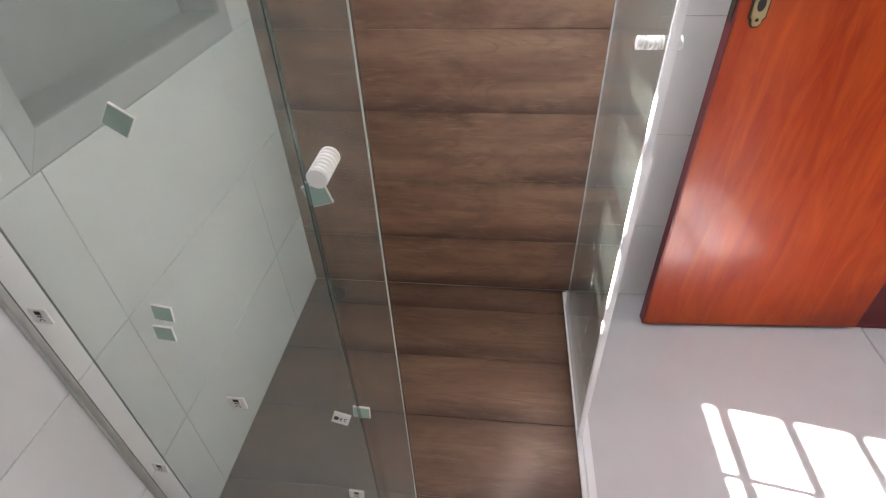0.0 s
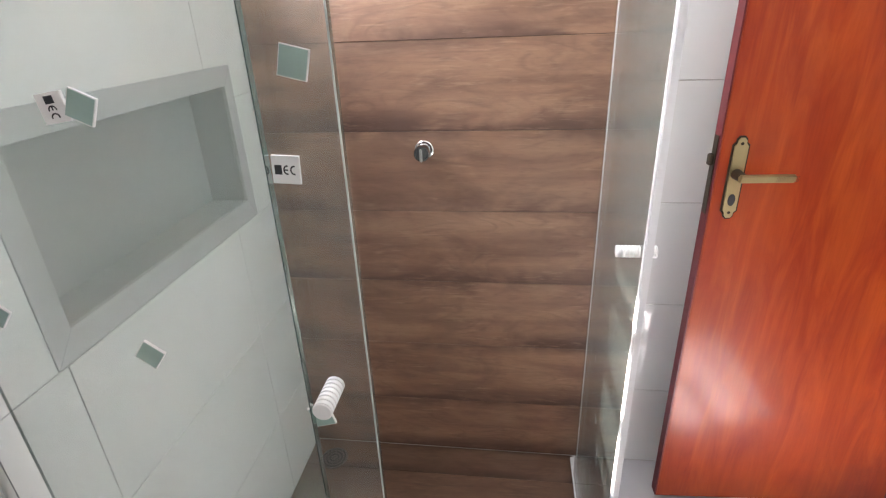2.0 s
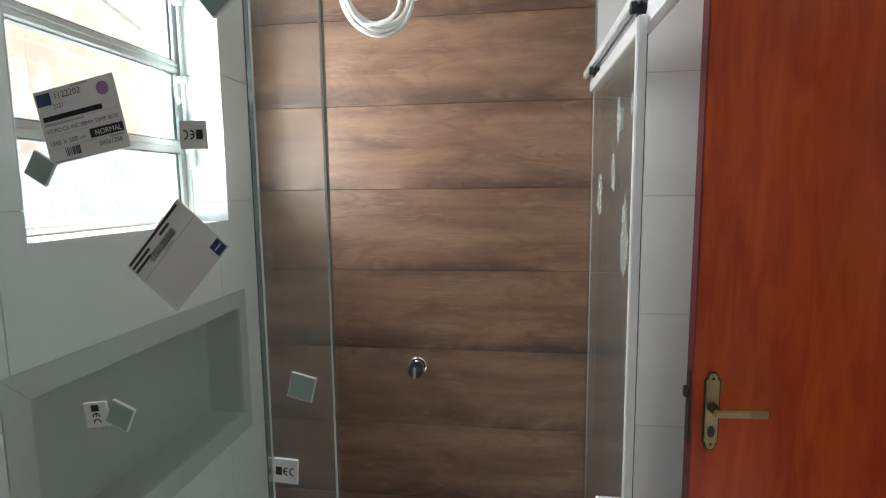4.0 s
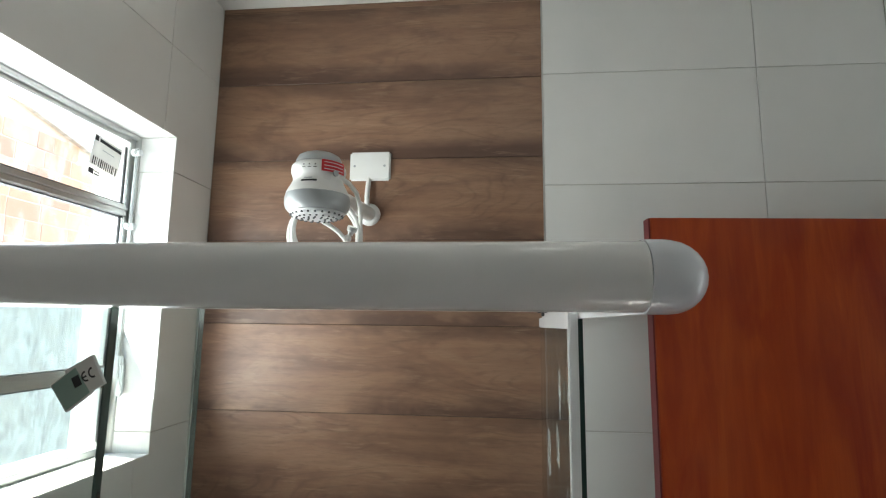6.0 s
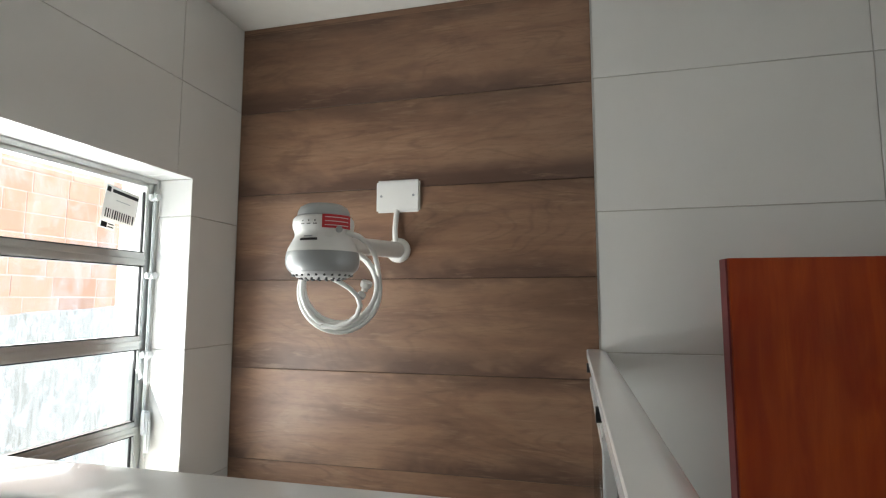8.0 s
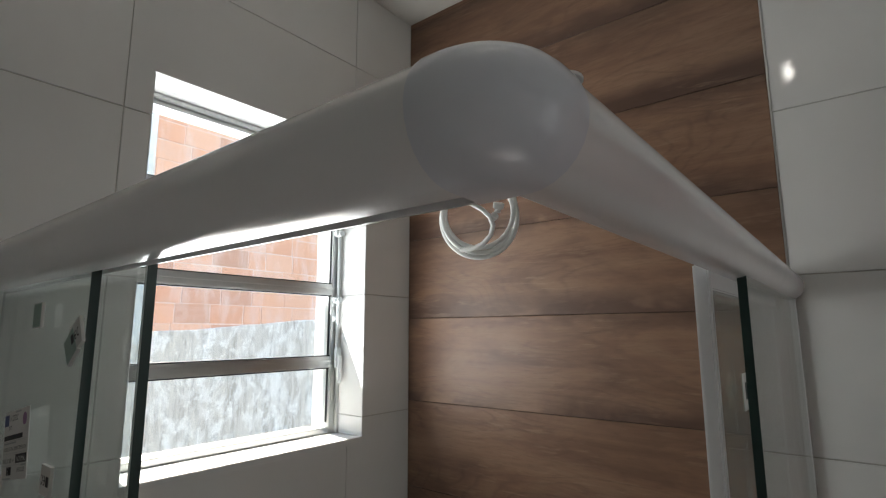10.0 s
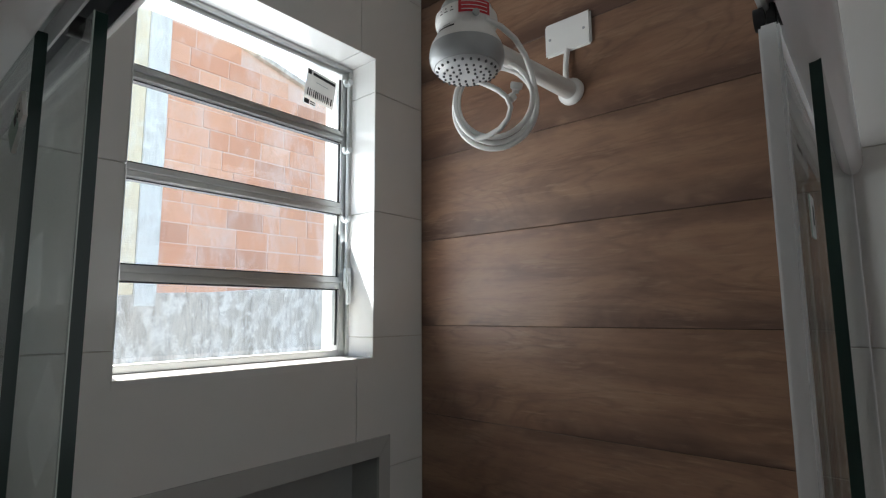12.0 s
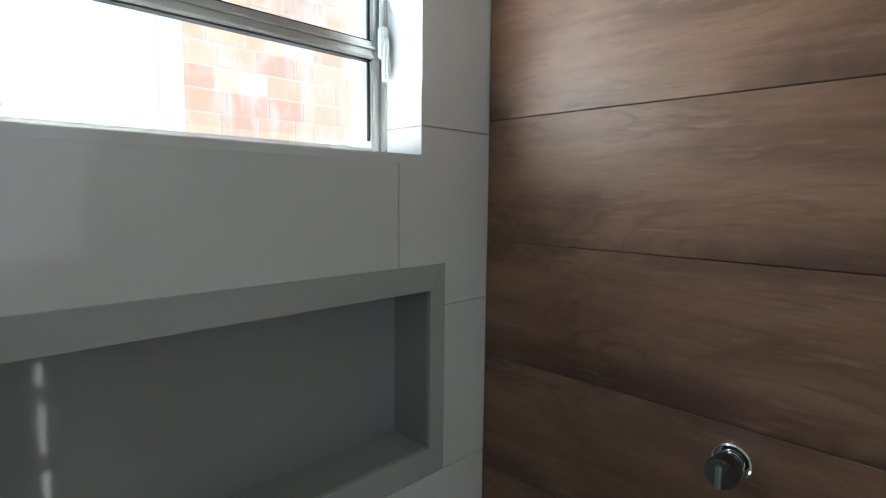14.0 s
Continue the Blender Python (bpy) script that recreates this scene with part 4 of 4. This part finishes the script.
lathe(bm, [(0.0, 0.0), (0.031, 0.0), (0.031, 0.006), (0.027, 0.012), (0.021, 0.016), (0.0, 0.016)], (AX, 0.0, AZ), (0, -1, 0))
part("flange", bm, M_PLASTIC, shower)
bm = bmesh.new()
lathe(bm, [(0.0, 0.0), (0.006, 0.0), (0.006, 0.004), (0.0, 0.005)], (HX + 0.046, HY - 0.034, 2.137), (0.8, -0.6, 0), 16)
part("hose_screw", bm, M_GREYPLASTIC, shower)
# the hose: leaves the body by its flank, hangs in three coils
CX, CY, CZ, CR = 0.437, -0.268, 2.034, 0.074
UX, UY = 0.85, 0.53
pts = [(HX + 0.048, HY - 0.012, 2.136), (HX + 0.068, HY + 0.008, 2.140), (HX + 0.077, HY + 0.058, 2.132), (HX + 0.074, HY + 0.100, 2.108)]
for i in range(0, 124):
    a = 0.55 - 2 * math.pi * i / 42
    k = i / 124
    r = CR * (1.12 - 0.16 * k)
    u, w = r * math.cos(a), 0.016 * math.sin(7 * k) + 0.016 * k
    pts.append((CX + UX * u - UY * w, CY + UY * u + UX * w, CZ - 0.004 + 0.016 * k + r * 1.04 * math.sin(a)))


def smooth_path(p, rounds=2):
    p = [Vector(q) for q in p]
    for _ in range(rounds):
        p = [p[0]] + [(a + 2 * b + c) / 4 for a, b, c in zip(p, p[1:], p[2:])] + [p[-1]]
    return p


bm = bmesh.new()
sweep(bm, smooth_path(pts, 4), 0.0052, 10)
part("hose", bm, M_PLASTIC, shower, "white flexible hose in coils")
bm = bmesh.new()
sweep(bm, smooth_path([(0.440, -0.330, 2.058), (0.456, -0.318, 2.049), (0.478, -0.306, 2.037), (0.493, -0.300, 2.022), (0.499, -0.296, 2.003), (0.492, -0.294, 1.983), (0.470, -0.294, 1.965), (0.442, -0.294, 1.956), (0.412, -0.296, 1.962)], 2), 0.0050, 10)
part("hose_end", bm, M_PLASTIC, shower)
bm = bmesh.new()
lathe(bm, [(0.0, 0.0), (0.0105, 0.0), (0.0115, 0.004), (0.0105, 0.011), (0.0060, 0.014), (0.0060, 0.020), (0.0, 0.020)], (0.503, -0.290, 2.049), (-0.35, 0.2, -0.9), 20)
lathe(bm, [(0.0, 0.0), (0.0075, 0.0), (0.0085, 0.004), (0.0075, 0.011), (0.0, 0.012)], (0.494, -0.290, 2.026), (-0.25, -0.6, -0.8), 18)
part("hose_nozzle", bm, M_PLASTIC, shower)

plate = thing("blank_plate", "white blank electrical plate with two screws on the wood-look wall", "wall plate")
part("cover", boxes((0.409, 0.525, -0.0095, 0.0, 2.233, 2.316), bevel=0.0046), M_PLASTIC, plate)
for x in (0.423, 0.508):
    bm = bmesh.new()
    lathe(bm, [(0.0, 0.0), (0.0034, 0.0), (0.003, 0.001), (0.0, 0.0014)], (x, -0.0095, 2.275), (0, -1, 0), 14)
    part("screw", bm, M_GREYPLASTIC, plate)
bm = bmesh.new()
sweep(bm, smooth_path([(0.464, -0.004, 2.240), (0.464, -0.010, 2.225), (0.463, -0.012, 2.205), (0.461, -0.012, 2.185), (0.463, -0.016, 2.168), (0.465, -0.014, 2.155)], 1), 0.0068, 10)
part("cable", bm, M_PLASTIC, plate)

# ---- shower valve ----
valve = thing("shower_valve", "small round chrome shower valve on the wood-look wall", "valve")
VX, VZ = 0.462, 1.092
bm = bmesh.new()
lathe(bm, [(0.0, 0.0), (0.026, 0.0), (0.0270, 0.003), (0.0260, 0.006), (0.0235, 0.0075), (0.0225, 0.0045), (0.0170, 0.0045), (0.0150, 0.011), (0.0, 0.012)], (VX, 0.0, VZ), (0, -1, 0))
part("flange", bm, M_CHROME, valve)
bm = bmesh.new()
lathe(bm, [(0.0, 0.010), (0.0135, 0.010), (0.0135, 0.024), (0.0205, 0.028), (0.0215, 0.050), (0.020, 0.054), (0.0, 0.055)], (VX, 0.0, VZ), (0, -1, 0))
# handle colour is darkened to stand for the dim room it mirrors
handle = part("handle", bm, M_DARKCHROME, valve)
part("grip", boxes((VX - 0.004, VX + 0.004, -0.063, -0.054, VZ - 0.020, VZ + 0.016), bevel=0.0025), M_CHROME, handle)

# ---- floor drain ----
drain = thing("floor_drain", "round slotted metal drain in the shower floor", "drain", (0, 0, 0))
DX, DY = 0.092, -0.088
bm = bmesh.new()
lathe(bm, [(0.0, 0.0002), (0.048, 0.0002), (0.048, 0.002), (0.045, 0.0026), (0.0, 0.0026)], (DX, DY, 0), seg=36)
part("cover", bm, M_DRAIN, drain)
for r, n in ((0.016, 6), (0.028, 10), (0.039, 14)):
    bm = bmesh.new()
    for i in range(n):
        a0 = 2 * math.pi * i / n
        q = [(DX + rr * math.cos(a0 + d), DY + rr * math.sin(a0 + d)) for rr, d in ((r - 0.003, -0.16 * 3 / n * 6), (r - 0.003, 0.16 * 3 / n * 6), (r + 0.003, 0.15 * 3 / n * 6), (r + 0.003, -0.15 * 3 / n * 6))]
        box_v = [bm.verts.new((x, y, 0.0031)) for x, y in q]
        bm.faces.new(box_v)
    part("slot_ring", bm, M_BLACK, drain, smooth=False)

# ---- wooden door ----
door = thing("door_1", "open varnished cherry-wood door with an antique brass handle", "door", kind="structure")
D0, D1, DF, DB = 1.171, 1.848, -0.155, -0.120
leaf = part("leaf", boxes((D0 + 0.003, D1, DF, DB, 0.014, 2.092), bevel=0.0015), M_DOOR, door)
part("lock_edge", boxes((D0 - 0.001, D0 + 0.0025, DF + 0.001, DB - 0.001, 0.015, 2.091)), M_DOOREDGE, door, "dark red unvarnished edge")
part("lock_plate", boxes((D0 - 0.0035, D0 - 0.0015, DF + 0.006, DB - 0.006, 0.965, 1.155), bevel=0.0006), M_DARKBRASS, door)
part("latch", boxes((D0 - 0.014, D0 - 0.003, DF + 0.010, DB - 0.010, 1.085, 1.112), bevel=0.002), M_DARKBRASS, door)
# ornate long plate
zc, hw = 1.056, 0.0195
outline = [(-0.006, -0.100), (0.006, -0.100), (0.012, -0.094), (0.013, -0.086), (hw, -0.080), (hw, 0.080), (0.013, 0.086), (0.012, 0.094), (0.006, 0.100), (-0.006, 0.100), (-0.012, 0.094), (-0.013, 0.086), (-hw, 0.080), (-hw, -0.080), (-0.013, -0.086), (-0.012, -0.094)]


def plate_bm(scale, y0, y1):
    bm = bmesh.new()
    a = [bm.verts.new((1.2175 + u * scale, y0, zc + v * (1 - (1 - scale) * 0.18))) for u, v in outline]
    b = [bm.verts.new((1.2175 + u * scale * 0.96, y1, zc + v * (1 - (1 - scale) * 0.18) * 0.995)) for u, v in outline]
    n = len(a)
    for i in range(n):
        bm.faces.new((a[i], a[(i + 1) % n], b[(i + 1) % n], b[i]))
    bm.faces.new(a), bm.faces.new(b)
    return bm


hp = part("handle_plate", plate_bm(1.0, DF, DF - 0.003), M_DARKBRASS, door, "dark rim of the handle plate")
part("plate_face", plate_bm(0.80, DF - 0.003, DF - 0.0055), M_BRASS, hp, "worn antique brass face")
for dz in (0.083, -0.083):
    bm = bmesh.new()
    lathe(bm, [(0.0, 0.0), (0.0038, 0.0), (0.003, 0.0012), (0.0, 0.0016)], (1.2175, DF - 0.0055, zc + dz), (0, -1, 0), 14)
    part("screw", bm, M_DARKBRASS, hp)
bm = bmesh.new()
lathe(bm, [(0.0, 0.0), (0.0085, 0.0), (0.0085, 0.0008), (0.0070, 0.0012), (0.0, 0.0012)], (0, 0, 0), (0, -1, 0), 20)
bm.transform(Matrix.Translation((1.2175, DF - 0.0056, zc - 0.051)) @ Matrix.Diagonal((1, 1, 1.75, 1)))
part("keyhole", bm, M_BLACK, hp)
bm = bmesh.new()
tube(bm, (1.2175, DF - 0.0055, zc + 0.012), (1.2175, DF - 0.040, zc + 0.012), 0.0125, 0.010, 24)
lever = part("lever", bm, M_DARKBRASS, hp)
part("lever_grip", boxes((1.206, 1.328, DF - 0.050, DF - 0.038, zc + 0.003, zc + 0.021), bevel=0.003), M_BRASS, lever, "antique brass lever with a dotted grip")
bm = bmesh.new()
for i in range(9):
    for j in range(4):
        x = 1.286 + i * 0.0053 + (j % 2) * 0.0026
        tube(bm, (x, DF - 0.0498, zc + 0.0066 + j * 0.0036), (x, DF - 0.0508, zc + 0.0066 + j * 0.0036), 0.0013, 0.0011, 6)
part("grip_dots", bm, M_DARKBRASS, lever)
for z in (0.22, 1.05, 1.90):
    bm = bmesh.new()
    tube(bm, (1.852, -0.114, z - 0.04), (1.852, -0.114, z + 0.04), 0.006, seg=14)
    part("hinge", bm, M_DARKBRASS, door)
door.matrix_world = Matrix.Translation((D0, DF, 0)) @ Euler((0, 0, radians(3.1))).to_matrix().to_4x4() @ Matrix.Translation((-D0, -DF, 0))
frame_ob = thing("door_frame", "dark red-brown wooden door frame in the doorway", "door frame", kind="structure")
d0, d1, _, dz1 = DOORWAY
part("jamb", boxes((RIGHT - 0.004, RIGHT + 0.154, d1 - 0.030, d1, 0.0, dz1), bevel=0.002), M_DOOREDGE, frame_ob)
part("jamb", boxes((RIGHT - 0.004, RIGHT + 0.154, d0, d0 + 0.030, 0.0, dz1), bevel=0.002), M_DOOREDGE, frame_ob)
part("head", boxes((RIGHT - 0.004, RIGHT + 0.154, d0 + 0.030, d1 - 0.030, dz1 - 0.030, dz1), bevel=0.002), M_DOOREDGE, frame_ob)
whole("threshold", boxes((RIGHT + 0.0255, RIGHT + 0.152, d0 + 0.03, d1 - 0.03, -0.010, 0.0015), bevel=0.002), M_FLOOR, "pale grey stone threshold in the doorway", "threshold", kind="structure")

# ---- ceiling lamp ----
lamp = thing("ceiling_lamp", "bare lit bulb in a white socket on the ceiling", "lamp")
LX, LY = 0.93, -0.95
bm = bmesh.new()
lathe(bm, [(0.0, CEIL), (0.045, CEIL), (0.045, CEIL - 0.008), (0.030, CEIL - 0.020), (0.022, CEIL - 0.050), (0.0, CEIL - 0.050)], (LX, LY, 0))
part("socket", bm, M_PLASTIC, lamp)
bm = bmesh.new()
lathe(bm, [(0.0, CEIL - 0.050), (0.009, CEIL - 0.050), (0.010, CEIL - 0.066), (0.0145, CEIL - 0.078), (0.0155, CEIL - 0.090), (0.012, CEIL - 0.101), (0.006, CEIL - 0.106), (0.0, CEIL - 0.107)], (LX, LY, 0))
part("bulb", bm, M_BULB, lamp, "glowing white bulb")

# ---- outside the window ----
whole("ground", boxes((-60, -0.205, -60, 60, -0.6, -0.5)), M_GROUND, "bare concrete ground outside", "ground", kind="structure", smooth=False)
NX = -3.3


def gable(y):
    return 4.35 - 0.245 * y


bm = bmesh.new()
for x in (NX - 0.20, NX - 0.0035):
    for y in (-6.0, 9.0):
        bm.verts.new((x, y, -0.5)), bm.verts.new((x, y, gable(y) - 0.02))
v = list(bm.verts)
for f in ((0, 1, 3, 2), (4, 5, 7, 6), (0, 1, 5, 4), (2, 3, 7, 6), (1, 3, 7, 5)):
    bm.faces.new([v[i] for i in f])
neighbour = thing("neighbour_wall", "neighbouring wall of bare clay bricks over stained grey plaster", "wall", kind="structure")
part("mortar", bm, M_MORTAR, neighbour, smooth=False)


def base_z(y):
    return 1.755 + 0.070 * y


bm = bmesh.new()
ys = [-6 + 0.5 * i for i in range(31)]
low = [bm.verts.new((NX + 0.016, y, -0.5)) for y in ys]
top = [bm.verts.new((NX + 0.016, y, base_z(y) + 0.025 * noise.noise((y * 1.7, 0, 0)))) for y in ys]
back = [bm.verts.new((NX - 0.012, a.co.y, a.co.z + 0.02)) for a in top]
for i in range(len(ys) - 1):
    bm.faces.new((low[i], low[i + 1], top[i + 1], top[i]))
    bm.faces.new((top[i], top[i + 1], back[i + 1], back[i]))
part("plaster_base", bm, M_PLASTER, neighbour, "stained grey plaster", smooth=False)
part("plaster_pier", boxes((NX - 0.010, NX + 0.022, 0.40, 0.56, 1.70, 4.20), bevel=0.006), M_RENDER, neighbour, "whitish grey render strip", smooth=False)
part("ochre_panel", boxes((NX - 0.010, NX + 0.010, -6.0, 0.398, 1.55, 4.35), bevel=0.004), M_OCHRE, neighbour, "ochre plaster", smooth=False)
# coping along the sloping top
bm = bmesh.new()
a = [bm.verts.new((x, y, gable(y) + h)) for y in (-6.0, 9.0) for x, h in ((NX - 0.24, -0.02), (NX + 0.05, -0.02), (NX + 0.05, 0.03), (NX - 0.24, 0.03))]
for i in range(4):
    bm.faces.new((a[i], a[(i + 1) % 4], a[4 + (i + 1) % 4], a[4 + i]))
bm.faces.new(a[:4]), bm.faces.new(a[4:])
part("coping", bm, M_PLASTER, neighbour)

# ---- wall and floor pieces ----


def wood_rows(parent):
    zs = [0.0] + PLANK_Z[1:] + [2.759, CEIL]
    for a, b in zip(zs, zs[1:]):
        part("plank_tile", tile_bm([(0.0, WOOD_W, a + GAP * 0.65, b - GAP * 0.65)], "y", 0.0, -1), M_WOOD, parent, smooth=False)


part("plank_bed", boxes((0.0, WOOD_W, 0.0024, 0.004, 0.0, CEIL)), M_GROUT_DARK, wall_north, smooth=False)
wood_rows(wall_north)
part("corner_strip", boxes((WOOD_W + 0.0005, WOOD_W + 0.0035, -0.0012, 0.003, 0.0, CEIL)), M_ALU, wall_north, "thin aluminium tile trim", smooth=False)


def tiles(parent, axis, face, out, us, zs, holes=()):
    for u0, u1 in zip(us, us[1:]):
        for z0, z1 in zip(zs, zs[1:]):
            rects = [(u0 + GAP, u1 - GAP, z0 + GAP, z1 - GAP)]
            for h in holes:
                rects = minus(rects, h)
            if rects:
                part("wall_tile", tile_bm(rects, axis, face, out, chamfer=0.0008 if len(rects) == 1 else 0.0), M_WHITE, parent, smooth=False)


zrows = [0.0] + ROWS_Z[1:9] + [CEIL]
tiles(wall_north, "y", 0.0, -1, [WOOD_W + 0.003, 1.5145, RIGHT], zrows)
tiles(wall_west, "x", 0.0, 1, [REAR, -1.938, -1.368, -0.798, -0.228, 0.0], zrows, (WIN, NICHE))
tiles(wall_east, "x", RIGHT, -1, [REAR, -1.39, -0.82, -0.25, 0.0], zrows, (DOORWAY,))
tiles(wall_south, "y", REAR, 1, [0.0, 0.57, 1.14, 1.71, RIGHT], zrows)

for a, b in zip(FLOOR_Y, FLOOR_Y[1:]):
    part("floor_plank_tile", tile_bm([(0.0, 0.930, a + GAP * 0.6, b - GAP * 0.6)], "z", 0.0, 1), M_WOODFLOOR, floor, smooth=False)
for x0, x1 in ((0.930, RIGHT + 0.024),):
    for y0, y1 in ((-0.97, 0.0),):
        part("floor_tile", tile_bm([(x0 + GAP, x1 - GAP, y0 + GAP, y1 - GAP)], "z", 0.0, 1), M_FLOOR, floor, smooth=False)
for x0, x1 in ((0.0, 0.465), (0.465, 0.930), (0.930, 1.395), (1.395, RIGHT)):
    for y0, y1 in ((-1.57, -0.97), (REAR, -1.57)):
        part("floor_tile", tile_bm([(x0 + GAP, x1 - GAP, y0 + GAP, y1 - GAP)], "z", 0.0, 1), M_FLOOR, floor, smooth=False)

# clay bricks of the neighbouring wall, laid in running bond
rnd = random.Random(11)
H, J = 0.158, 0.009
LENGTHS = (0.300, 0.330, 0.290, 0.170, 0.400)
shared = [mesh_of("brick", boxes((-0.009, 0.0, -w / 2, w / 2, -H / 2, H / 2), bevel=0.002), M_BRICK, False) for w in LENGTHS]
z = 1.62
while z < 4.5:
    y = 0.47 + rnd.uniform(0.0, 0.12)
    while y < 4.4:
        k = rnd.choice((0, 0, 1, 1, 2, 2, 3, 3, 4))
        w = LENGTHS[k]
        if gable(y + w) > z + H / 2 + 0.02 and z + H / 2 > base_z(y) - 0.01:
            ob = new("brick", shared[k])
            ob.parent = neighbour
            ob.matrix_basis = Matrix.Translation((NX + rnd.uniform(-0.002, 0.003), y + w / 2, z + rnd.uniform(-0.003, 0.003))) @ Euler((radians(rnd.uniform(-0.5, 0.5)), 0, 0)).to_matrix().to_4x4()
        y += w + J
    z += H + J
